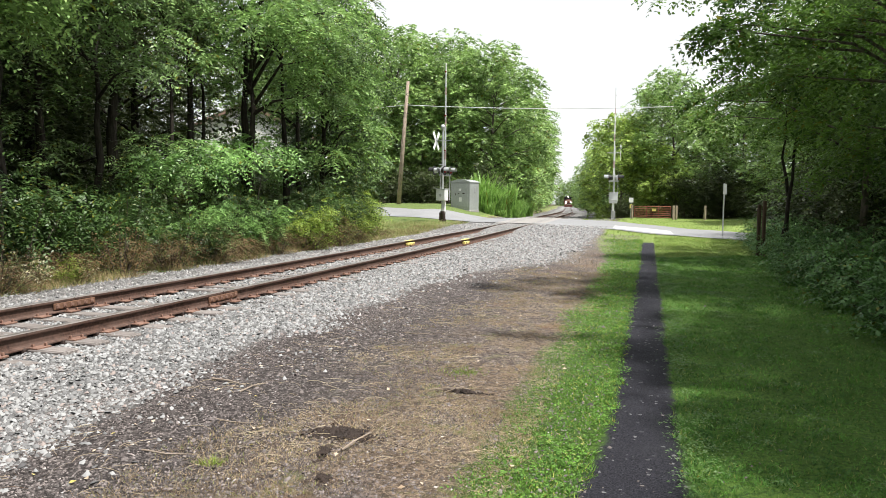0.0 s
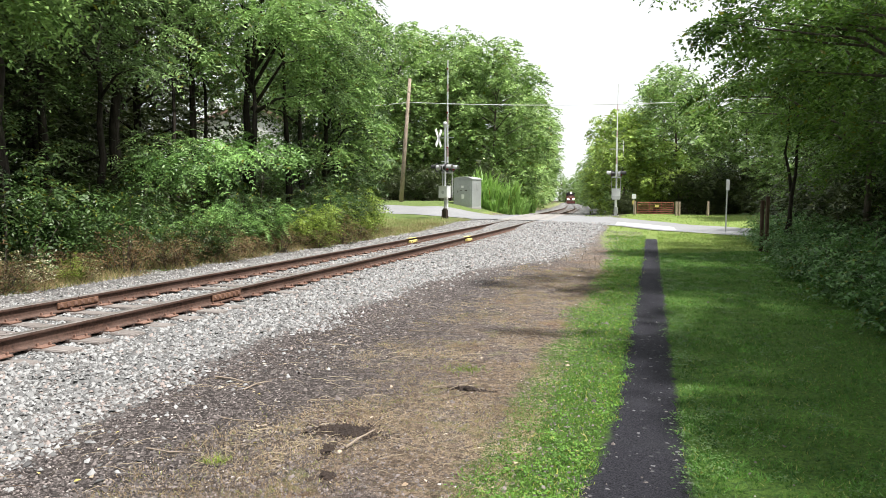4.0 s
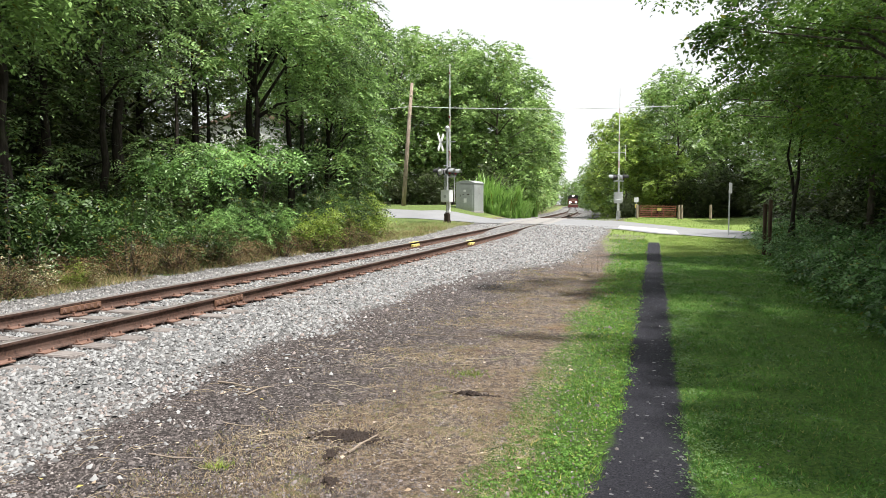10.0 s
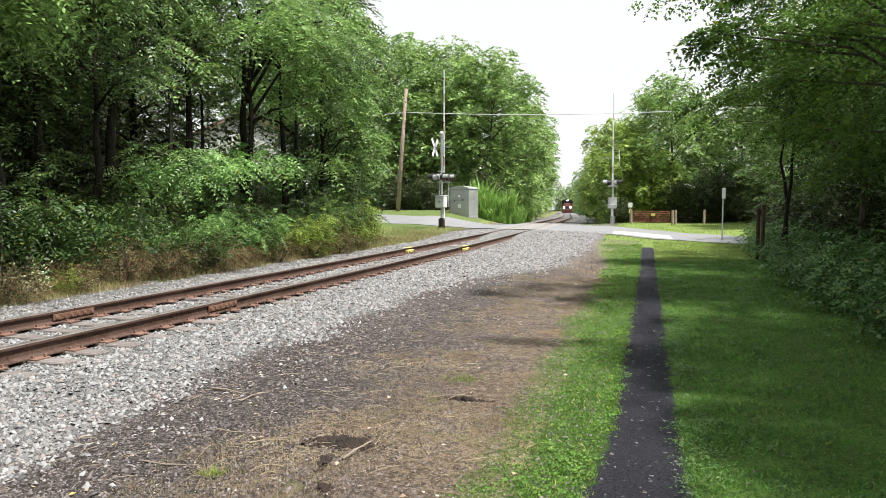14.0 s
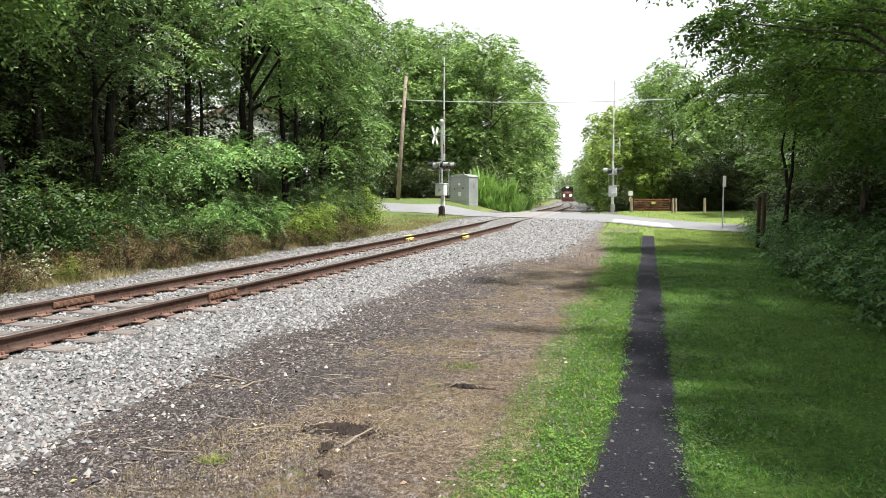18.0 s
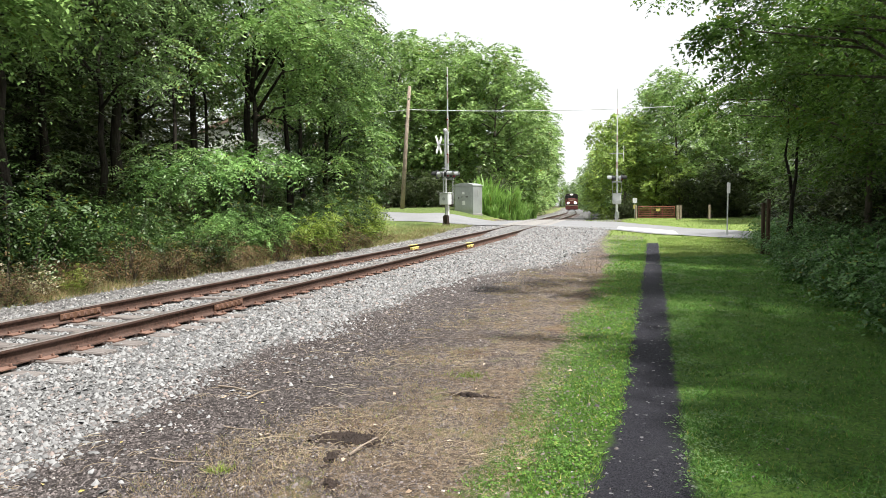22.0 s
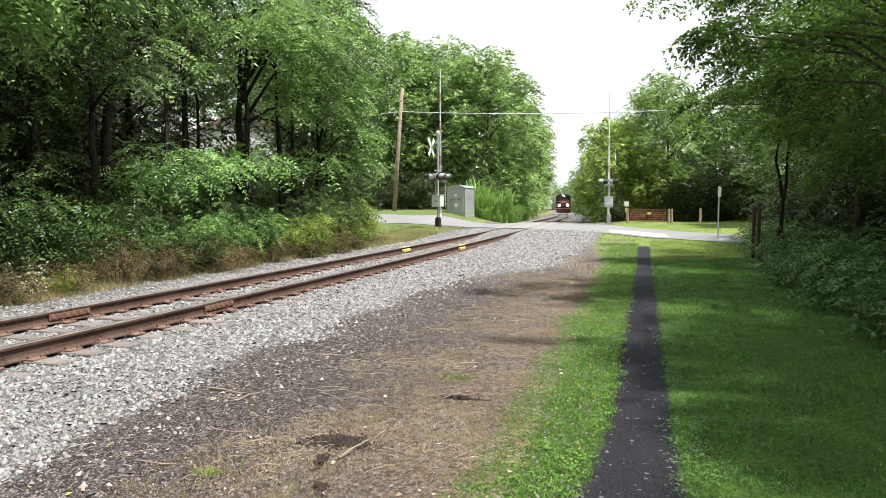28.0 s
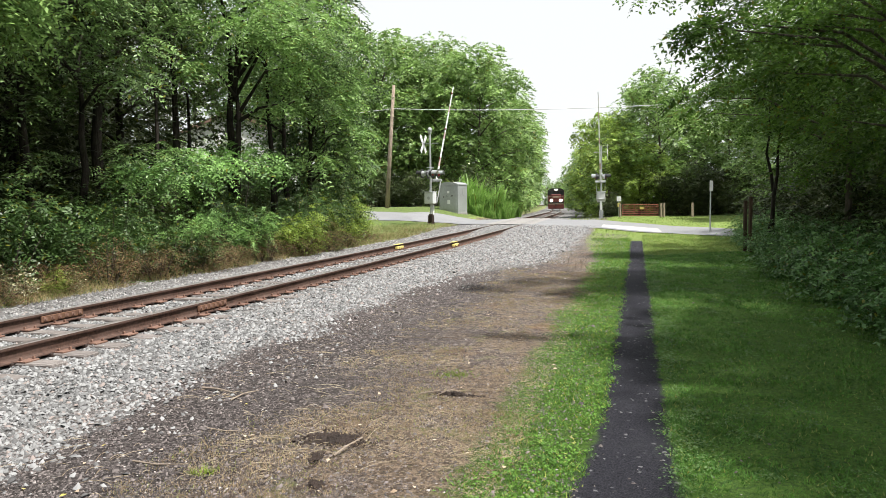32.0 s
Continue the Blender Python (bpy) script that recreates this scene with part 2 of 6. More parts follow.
# ---- materials ----
def ground_material():
    """Track bed, cinders, dry strip, grass, worn path, wood floor: zones with frayed borders."""
    n = Nodes("ground_soil")
    p = n.where()
    s = n.t.nodes.new("ShaderNodeSeparateXYZ")
    n.put(s.inputs[0], p)
    x, y = s.outputs[0], s.outputs[1]
    c = n.math("MINIMUM", y, BEND)
    e = n.math("MINIMUM", n.math("MAXIMUM", n.math("SUBTRACT", y, BEND), 0.0), STRAIGHT - BEND)
    g = n.math("MAXIMUM", n.math("SUBTRACT", y, STRAIGHT), 0.0)
    tx = n.math("ADD", n.math("MULTIPLY", n.math("MULTIPLY", c, c), -0.000776), n.math("MULTIPLY_ADD", c, 0.0557, -7.03))
    tx = n.math("ADD", tx, n.math("MULTIPLY", e, n.math("MULTIPLY_ADD", e, -0.0003825, -0.0374)))
    tx = n.math("MULTIPLY_ADD", g, -0.083, tx)
    fray = n.math("SUBTRACT", n.noise(0.9, 5, 0.6), 0.5)
    fine = n.math("SUBTRACT", n.noise(9.0, 4, 0.65), 0.5)
    d = n.math("ADD", n.math("SUBTRACT", x, tx), n.math("ADD", n.math("MULTIPLY", fray, 0.9), n.math("MULTIPLY", fine, 0.5)))
    u0 = n.math("SUBTRACT", x, n.math("MULTIPLY_ADD", y, 0.0216, 0.0036))
    u = n.math("ADD", u0, n.math("ADD", n.math("MULTIPLY", fray, 0.7), n.math("MULTIPLY", fine, 0.35)))
    up = n.math("ADD", u0, n.math("ADD", n.math("MULTIPLY", fray, 0.10), n.math("MULTIPLY", fine, 0.16)))
    grain = n.noise(85, 5, 0.7)
    chips = n.cells(42)
    chip = n.math("FRACT", n.math("MULTIPLY", n.t.nodes[-1].outputs[0], 7.0))
    bits = n.noise(28, 5, 0.75)
    stain = n.noise(1.6, 5, 0.65)
    # ballast: pale crushed stone
    chipc = n.t.nodes.new("ShaderNodeSeparateColor")
    n.put(chipc.inputs[0], chips)
    ball = n.mix(chipc.outputs[0], (0.05, 0.05, 0.05), (0.33, 0.33, 0.33))
    ball = n.mix(n.ramp(stain, 0.45, 0.75, 0, 0.5), ball, (0.30, 0.25, 0.22))
    # cinders: dark fine gravel with straw and dust
    crumb = n.math("ADD", n.math("MULTIPLY", n.noise(140, 3, 0.8), 0.55), n.math("MULTIPLY", bits, 0.45))
    cind = n.mix(n.ramp(crumb, 0.40, 0.62), (0.017, 0.0145, 0.0145), (0.265, 0.225, 0.22))
    cind = n.mix(n.ramp(n.noise(0.8, 4, 0.6), 0.40, 0.62, 0, 0.6), cind, (0.075, 0.060, 0.056))
    cind = n.mix(n.ramp(chipc.outputs[1], 0.965, 0.99), cind, (0.42, 0.39, 0.37))
    fines = n.t.nodes.new("ShaderNodeSeparateColor")
    n.put(fines.inputs[0], n.cells(62))
    cind = n.mix(n.ramp(fines.outputs[0], 0.0, 1.0, 0.0, 0.75), cind, n.mix(n.math("POWER", fines.outputs[1], 1.8), (0.017, 0.015, 0.014), (0.33, 0.295, 0.28)))
    mid = n.ramp(n.noise(38, 4, 0.75), 0.44, 0.60)
    cind = n.mix(n.math("MULTIPLY", mid, 0.4), cind, (0.045, 0.036, 0.034))
    clots = n.ramp(n.noise(12, 5, 0.75), 0.46, 0.55)
    cind = n.mix(n.math("MULTIPLY", clots, 0.6), cind, (0.020, 0.017, 0.017))
    # dry strip: tan straw over soil
    dry = n.mix(n.ramp(crumb, 0.40, 0.62), (0.062, 0.045, 0.034), (0.45, 0.335, 0.235))
    dry = n.mix(n.ramp(fines.outputs[0], 0.0, 1.0, 0.0, 0.6), dry, n.mix(fines.outputs[1], (0.05, 0.036, 0.029), (0.46, 0.35, 0.245)))
    dry = n.mix(n.math("MULTIPLY", mid, 0.35), dry, (0.12, 0.08, 0.052))
    dry = n.mix(n.ramp(n.noise(1.1, 4, 0.6), 0.45, 0.57, 0, 0.8), dry, n.mix(n.ramp(crumb, 0.40, 0.62), (0.030, 0.024, 0.024), (0.30, 0.25, 0.235)))
    dry = n.mix(n.math("MULTIPLY", clots, 0.55), dry, (0.045, 0.033, 0.026))
    dry = n.mix(n.ramp(n.noise(2.3, 5, 0.7), 0.55, 0.68, 0, 0.6), dry, (0.20, 0.22, 0.06))
    dry = n.mix(n.ramp(n.noise(0.75, 4, 0.6), 0.56, 0.66, 0, 0.45), dry, (0.22, 0.115, 0.06))
    # grass soil
    gras = n.mix(n.ramp(bits, 0.3, 0.7), (0.030, 0.060, 0.012), (0.10, 0.19, 0.03))
    turf = n.mix(n.ramp(bits, 0.3, 0.7), (0.034, 0.076, 0.015), (0.12, 0.22, 0.036))
    gras = n.mix(n.ramp(u0, 0.05, 0.3), gras, turf)
    # far turf: drier, and lightened to put sunlight into its colour
    thin = n.mix(n.ramp(bits, 0.3, 0.7), (0.11, 0.16, 0.04), (0.30, 0.38, 0.11))
    gras = n.mix(n.math("MULTIPLY", n.ramp(n.math("ADD", y, n.math("MULTIPLY", fray, 6.0)), 20.5, 25.5), 0.85), gras, thin)
    # worn path: dark compacted fine gravel
    worn = n.mix(n.ramp(grain, 0.35, 0.68), (0.0105, 0.0105, 0.0145), (0.056, 0.055, 0.071))
    worn = n.mix(n.ramp(stain, 0.5, 0.7, 0, 0.4), worn, (0.045, 0.046, 0.054))
    worn = n.mix(n.ramp(chipc.outputs[2], 0.975, 1.0, 0, 0.6), worn, (0.36, 0.35, 0.36))
    # wood floor
    wood = n.mix(n.ramp(bits, 0.3, 0.7), (0.03, 0.024, 0.015), (0.10, 0.085, 0.04))
    db = n.math("SUBTRACT", n.math("SUBTRACT", d, n.ramp(y, 13.5, 20.5, 0.0, 1.9)), n.ramp(y, 6.5, 3.5, 0.0, 0.4))
    col = n.mix(n.ramp(db, 2.5, n.ramp(y, 14.0, 20.0, 2.85, 3.6)), ball, cind)
    col = n.mix(n.math("MULTIPLY", n.ramp(u, -2.9, -1.3, 0, 0.85), n.ramp(d, 2.3, 2.8)), col, dry)
    ug = n.math("ADD", n.math("ADD", u0, n.math("ADD", n.math("MULTIPLY", fray, 0.5), n.math("MULTIPLY", fine, 0.45))), n.ramp(y, 17.0, 31.0, 0.0, 0.9))
    col = n.mix(n.ramp(ug, -1.12, -0.92), col, gras)
    col = n.mix(n.math("MULTIPLY", n.ramp(n.math("ABSOLUTE", n.math("ADD", up, n.ramp(y, 5.4, 3.0, 0.0, 0.08))), n.ramp(y, 5.4, 3.0, 0.28, 0.44), n.ramp(y, 5.4, 3.0, 0.20, 0.30)), n.ramp(y, 28.6, 27.4)), col, worn)
    grey = n.mix(n.math("MULTIPLY", chipc.outputs[0], n.ramp(bits, 0.2, 0.7)), (0.05, 0.049, 0.049), (0.34, 0.33, 0.325))
    left = n.mix(n.ramp(d, -2.1, -2.5), col, grey)
    left = n.mix(n.ramp(d, -3.0, -3.4), left, n.mix(n.ramp(n.noise(1.4, 4), 0.4, 0.6), dry, gras))
    lawn = n.mix(n.ramp(bits, 0.3, 0.7), (0.07, 0.10, 0.03), (0.17, 0.23, 0.07))
    left = n.mix(n.math("MULTIPLY", n.ramp(d, -3.6, -4.6), n.ramp(y, 29.0, 33.0)), left, lawn)
    left = n.mix(n.math("MULTIPLY", n.ramp(d, -3.9, -4.8), n.ramp(y, 32.0, 28.0)), left, wood)
    left = n.mix(n.math("MULTIPLY", n.ramp(u, 3.2, 4.0), n.ramp(y, 33.0, 29.0)), left, wood)
    far = n.math("MULTIPLY", n.ramp(y, 62.0, 68.0), n.ramp(n.math("ABSOLUTE", n.math("ADD", d, 0.0)), 4.0, 5.5))
    left = n.mix(far, left, wood)
    shoulder = n.math("MULTIPLY", n.math("MULTIPLY", n.ramp(d, 2.3, 2.8), n.ramp(d, 4.6, 3.6)), n.ramp(y, 48.0, 56.0))
    left = n.mix(shoulder, left, grey)
    h = n.math("ADD", n.math("MULTIPLY", bits, 0.6), n.math("MULTIPLY", grain, 0.4))
    return n.surface(left, 0.92, 0, n.bump(n.math("ADD", h, n.noise(140, 3, 0.8)), 0.9, 0.025), 0.2)


def bark_material(name, a, b):
    n = Nodes(name)
    v = n.t.nodes.new("ShaderNodeMapping")
    n.put(v.inputs[0], n.local())
    v.inputs["Scale"].default_value = (14, 14, 2.2)
    g = n.noise(1.0, 6, 0.7, v.outputs[0])
    moss = n.noise(1.3, 3, 0.6, n.local())
    c = n.mix(n.ramp(g, 0.32, 0.7), a, b)
    c = n.mix(n.ramp(moss, 0.52, 0.72, 0, 0.5), c, (0.05, 0.06, 0.028))
    return n.surface(c, 0.9, 0, n.bump(g, 0.9, 0.03), 0.2)


def grain_material(name, a, b, along=(3, 40, 40), rough=0.85):
    n = Nodes(name)
    v = n.t.nodes.new("ShaderNodeMapping")
    n.put(v.inputs[0], n.local())
    v.inputs["Scale"].default_value = along
    g = n.noise(1.0, 6, 0.7, v.outputs[0])
    o = n.each()
    c = n.mix(n.ramp(g, 0.3, 0.72), a, b)
    c = n.mix(n.math("MULTIPLY", o, 0.35), c, a)
    return n.surface(c, rough, 0, n.bump(g, 0.6, 0.006), 0.25)


def stone_material(name, a, b, c2, share=0.1):
    n = Nodes(name)
    r = n.island()
    c = n.mix(r, a, b)
    c = n.mix(n.ramp(n.math("FRACT", n.math("MULTIPLY", r, 17.0)), 1 - share, 1.005 - share * 0.5), c, c2)
    g = n.noise(130, 4, 0.7)
    c = n.mix(n.math("MULTIPLY", g, 0.35), c, (0.22, 0.2, 0.19))
    return n.surface(c, 0.85, 0, n.bump(g, 0.4, 0.004), 0.3)


def rail_material():
    n = Nodes("rusty_rail_steel")
    g = n.noise(30, 6, 0.7)
    s = n.noise(2.2, 4, 0.6)
    rust = n.mix(n.ramp(g, 0.3, 0.7), (0.034, 0.020, 0.016), (0.125, 0.070, 0.052))
    rust = n.mix(n.ramp(s, 0.4, 0.7, 0, 0.5), rust, (0.15, 0.10, 0.082))
    return n.surface(rust, 0.75, 0.15, n.bump(g, 0.4, 0.003), 0.35)


M_GROUND = ground_material()
M_ASPHALT = speckled("worn_asphalt", (0.165, 0.168, 0.175), (0.29, 0.292, 0.302), 180, 0.9, 0, 0.5, 0.006, 0.3, False, 0.25, 0.6)
M_PATCH = speckled("pale_concrete", (0.33, 0.325, 0.31), (0.45, 0.44, 0.43), 60, 0.85, 0, 0.3, 0.004, 0.3, False)
M_PANEL = speckled("crossing_concrete", (0.20, 0.19, 0.18), (0.33, 0.315, 0.30), 50, 0.88, 0, 0.4, 0.004, 0.3, False)
M_RAIL = rail_material()
M_RAILHEAD = speckled("worn_rail_head", (0.20, 0.17, 0.155), (0.36, 0.33, 0.31), 25, 0.42, 0.7, 0.15, 0.001, 0.3, False)
M_PLATE = speckled("rusted_plate", (0.12, 0.060, 0.042), (0.28, 0.17, 0.13), 40, 0.85, 0.1, 0.5, 0.004, 0.3, False)
M_JOINT = speckled("orange_rust", (0.085, 0.045, 0.03), (0.20, 0.105, 0.062), 40, 0.8, 0.1, 0.5, 0.004, 0.3, False)
M_DARKIRON = speckled("dark_iron", (0.03, 0.022, 0.02), (0.09, 0.06, 0.05), 60, 0.7, 0.4)
M_TIE = grain_material("weathered_tie", (0.10, 0.085, 0.078), (0.34, 0.31, 0.295), (3, 45, 45))
M_YELLOW = speckled("yellow_paint", (0.58, 0.47, 0.10), (0.76, 0.66, 0.26), 30, 0.55, 0, 0.3, 0.003, 0.3)
M_BALLAST = stone_material("ballast_stone", (0.06, 0.062, 0.065), (0.37, 0.378, 0.38), (0.30, 0.25, 0.23))
M_CHIP = stone_material("gravel_chip", (0.020, 0.017, 0.016), (0.25, 0.213, 0.205), (0.48, 0.45, 0.43), 0.03)
M_SHOULDER = stone_material("shoulder_gravel", (0.06, 0.059, 0.06), (0.34, 0.335, 0.33), (0.46, 0.45, 0.44))
M_ALU = speckled("grey_aluminium", (0.42, 0.43, 0.44), (0.58, 0.59, 0.60), 20, 0.42, 0.6, 0.1, 0.002, 0.3)
M_PALEMETAL = speckled("pale_grey_paint", (0.55, 0.56, 0.57), (0.68, 0.69, 0.70), 20, 0.5, 0, 0.1, 0.002, 0.3)
M_CABINET = speckled("brushed_cabinet_metal", (0.34, 0.36, 0.36), (0.48, 0.50, 0.50), 9, 0.5, 0.45, 0.15, 0.003, 0.3, True, 0.4, 1.2)
M_WHITE = speckled("white_enamel", (0.72, 0.72, 0.72), (0.84, 0.84, 0.84), 15, 0.45, 0, 0.1, 0.002, 0.3)
M_BLACK = speckled("black_paint", (0.012, 0.012, 0.013), (0.035, 0.035, 0.036), 25, 0.5, 0, 0.15, 0.002, 0.3)
M_REDLENS = speckled("dark_red_lens", (0.16, 0.008, 0.008), (0.26, 0.015, 0.012), 10, 0.25, 0, 0.1, 0.001, 0.3)
M_REDTAPE = speckled("faded_red_band", (0.50, 0.36, 0.34), (0.60, 0.45, 0.43), 20, 0.45, 0, 0.1, 0.001, 0.3)
M_POLE = bark_material("weathered_pole_wood", (0.20, 0.155, 0.12), (0.42, 0.35, 0.28))
M_GREYPOLE = bark_material("grey_pole_wood", (0.30, 0.29, 0.27), (0.52, 0.50, 0.47))
M_POST = grain_material("brown_post_wood", (0.045, 0.030, 0.022), (0.13, 0.085, 0.062), (40, 40, 3))
M_GATE = speckled("faded_red_gate_paint", (0.25, 0.075, 0.05), (0.40, 0.15, 0.11), 25, 0.6, 0, 0.3, 0.003, 0.3)
M_WIRE = speckled("pale_cable", (0.62, 0.62, 0.62), (0.75, 0.75, 0.75), 20, 0.5)
M_BARK = bark_material("dark_bark", (0.016, 0.013, 0.011), (0.052, 0.043, 0.036))
M_BARK2 = bark_material("grey_bark", (0.055, 0.046, 0.038), (0.17, 0.145, 0.12))
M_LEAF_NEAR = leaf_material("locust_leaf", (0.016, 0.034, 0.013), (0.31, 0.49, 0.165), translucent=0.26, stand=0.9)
# darker copy of the locust leaf, with the wood's shade put into its colour
M_LEAF_SHADED = leaf_material("shaded_locust_leaf", (0.012, 0.029, 0.010), (0.12, 0.205, 0.062), translucent=0.25, stand=0.9)
M_LEAF_LIME = leaf_material("lime_leaf", (0.10, 0.17, 0.03), (0.50, 0.66, 0.15), translucent=0.35, stand=0.8)
M_LEAF_HANG = leaf_material("hanging_leaf", (0.09, 0.18, 0.05), (0.38, 0.58, 0.18), translucent=0.3, stand=1.2)
# leaf colour kept very dark so that it carries the shade inside the wood
M_LEAF_BACK = leaf_material("shade_dark_wood_leaf", (0.016, 0.029, 0.009), (0.095, 0.125, 0.038), yellow_share=0.005, translucent=0.25)
M_LEAF_FAR = leaf_material("far_leaf", (0.040, 0.086, 0.028), (0.42, 0.62, 0.19), translucent=0.28, stand=0.8)
M_LEAF_RIGHT = leaf_material("maple_leaf", (0.022, 0.055, 0.012), (0.19, 0.34, 0.06), translucent=0.5, stand=0.8)
M_LEAF_BUSH = leaf_material("bush_leaf", (0.010, 0.022, 0.007), (0.085, 0.165, 0.040), yellow_share=0.06, translucent=0.25)
M_LEAF_SUMAC = leaf_material("feathery_leaf", (0.03, 0.085, 0.024), (0.32, 0.55, 0.16), yellow_share=0.03, translucent=0.22)
M_LEAF_YEL = leaf_material("yellow_green_leaf", (0.13, 0.22, 0.03), (0.34, 0.44, 0.08), yellow_share=0.1, translucent=0.4)
M_LEAF_WEED = leaf_material("weed_leaf", (0.10, 0.21, 0.04), (0.34, 0.55, 0.13), yellow_share=0.06, translucent=0.4)
M_LEAF_HEDGE = leaf_material("hedge_leaf", (0.036, 0.092, 0.030), (0.18, 0.35, 0.10), translucent=0.3, rough=0.42)
M_WEED_DRY = leaf_material("dry_weed", (0.085, 0.052, 0.027), (0.23, 0.15, 0.07), (0.085, 0.12, 0.03), 0.3, 0.25, 0.8)
M_STRAW = leaf_material("straw", (0.22, 0.165, 0.105), (0.58, 0.49, 0.34), (0.12, 0.075, 0.045), 0.25, 0.2, 0.8)
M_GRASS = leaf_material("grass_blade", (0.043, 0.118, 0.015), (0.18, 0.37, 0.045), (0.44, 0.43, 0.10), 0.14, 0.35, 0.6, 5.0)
# darker twin of the grass blade; tree shade over the lawn is put into it
M_GRASS_SHADE = leaf_material("shaded_lawn_blade", (0.026, 0.088, 0.016), (0.145, 0.34, 0.05), (0.30, 0.34, 0.10), 0.10, 0.3, 0.6, 3.0)
# paler dry blade whose colour also holds the sunlight on the far lawn
M_GRASS_THIN = leaf_material("sunlit_dry_lawn_blade", (0.09, 0.16, 0.03), (0.32, 0.46, 0.10), (0.44, 0.42, 0.16), 0.2, 0.35, 0.6, 3.0)
M_CLOVER_SUN = leaf_material("low_weed_leaf", (0.048, 0.135, 0.020), (0.19, 0.39, 0.055), (0.32, 0.36, 0.09), 0.08, 0.3, 0.6, 4.0)
M_CLOVER = leaf_material("broad_weed_leaf", (0.055, 0.12, 0.035), (0.17, 0.29, 0.085), translucent=0.25)
M_STICK = speckled("dead_twig", (0.16, 0.12, 0.09), (0.36, 0.30, 0.24), 60, 0.9)
M_SOIL = speckled("turned_soil", (0.016, 0.011, 0.009), (0.06, 0.042, 0.034), 45, 0.95, 0, 0.9, 0.02, 0.3)
M_SIDING = speckled("white_siding", (0.62, 0.62, 0.61), (0.78, 0.78, 0.77), 12, 0.6, 0, 0.15, 0.003, 0.3)
M_ROOF = speckled("brown_shingle", (0.16, 0.10, 0.075), (0.30, 0.2, 0.15), 18, 0.9, 0, 0.5, 0.01, 0.3)
M_TUFT = leaf_material("dying_grass", (0.20, 0.145, 0.085), (0.55, 0.42, 0.26), (0.30, 0.35, 0.09), 0.16, 0.3, 0.8)
M_FLOWER = leaf_material("cream_flower", (0.10, 0.15, 0.04), (0.62, 0.58, 0.36), (0.7, 0.66, 0.5), 0.4, 0.3, 0.7, 4.0)
M_DEADLEAF = leaf_material("dead_leaf", (0.36, 0.26, 0.17), (0.68, 0.58, 0.46), (0.5, 0.42, 0.12), 0.1, 0.2, 0.8)
M_DRYGRASS = leaf_material("dry_grass_blade", (0.19, 0.145, 0.07), (0.50, 0.40, 0.21), (0.19, 0.24, 0.06), 0.3, 0.2, 0.8)
M_VERGE = leaf_material("rough_verge_blade", (0.20, 0.20, 0.08), (0.52, 0.49, 0.25), (0.19, 0.29, 0.06), 0.35, 0.3, 0.7)


# ---- ground ----
def build_ground():
    xs = np.unique(np.concatenate([np.linspace(-900, -60, 15), np.linspace(-60, -42, 13), np.linspace(-42, -12, 76), np.linspace(-12, 6, 73), np.linspace(6, 40, 25), np.linspace(40, 900, 15)]))
    ys = np.unique(np.concatenate([np.linspace(-600, -20, 12), np.linspace(-20, 2, 12), np.linspace(2, 40, 115), np.linspace(40, 70, 61), np.linspace(70, 200, 40), np.linspace(200, 1500, 16)]))
    gx, gy = np.meshgrid(xs, ys)
    gz = ground_z(gx, gy)
    v = np.stack([gx.ravel(), gy.ravel(), gz.ravel()], 1)
    nx, ny = len(xs), len(ys)
    i = (np.arange(ny - 1)[:, None] * nx + np.arange(nx - 1)[None, :]).ravel()
    f = np.stack([i, i + 1, i + nx + 1, i + nx], 1)
    tagged(new("ground", mesh_np("ground", v, f, [M_GROUND], True)), "gravel, dry grass and green grass beside a track", "ground", kind="structure")


def road_strip(name, x0, x1, lo, hi, lift, mat, label):
    """A strip of paving between two shares of the road's width, laid on the ground."""
    xs = np.linspace(x0, x1, int((x1 - x0) / 0.5) + 2)
    k = 26
    rows = []
    for s in np.linspace(lo, hi, k):
        y = edge_y(NEAR_EDGE, xs) * (1 - s) + edge_y(FAR_EDGE, xs) * s
        rows.append(np.stack([xs, y, ground_z(xs, y) + lift], 1))
    v = np.concatenate(rows)
    n = len(xs)
    i = (np.arange(k - 1)[:, None] * n + np.arange(n - 1)[None, :]).ravel()
    f = np.stack([i, i + 1, i + n + 1, i + n], 1)
    return tagged(new(name, mesh_np(name, v, f, [mat], True)), label, "road", kind="structure")


build_ground()
road_strip("road", -88, 38, 0.0, 1.0, 0.03, M_ASPHALT, "grey worn asphalt road crossing the track")
road_strip("road_marking", -0.9, 1.9, 0.10, 0.52, 0.036, M_PATCH, "pale concrete patch in the asphalt road")


# ---- the track ----
RAIL_PROFILE = [(-0.070, 0), (0.070, 0), (0.070, 0.012), (0.014, 0.030), (0.009, 0.045), (0.009, 0.118), (0.034, 0.130), (0.0365, 0.138),
                (0.0365, 0.160), (0.026, 0.170), (-0.026, 0.170), (-0.0365, 0.160), (-0.0365, 0.138), (-0.034, 0.130), (-0.009, 0.118), (-0.009, 0.045), (-0.014, 0.030), (-0.070, 0.012)]


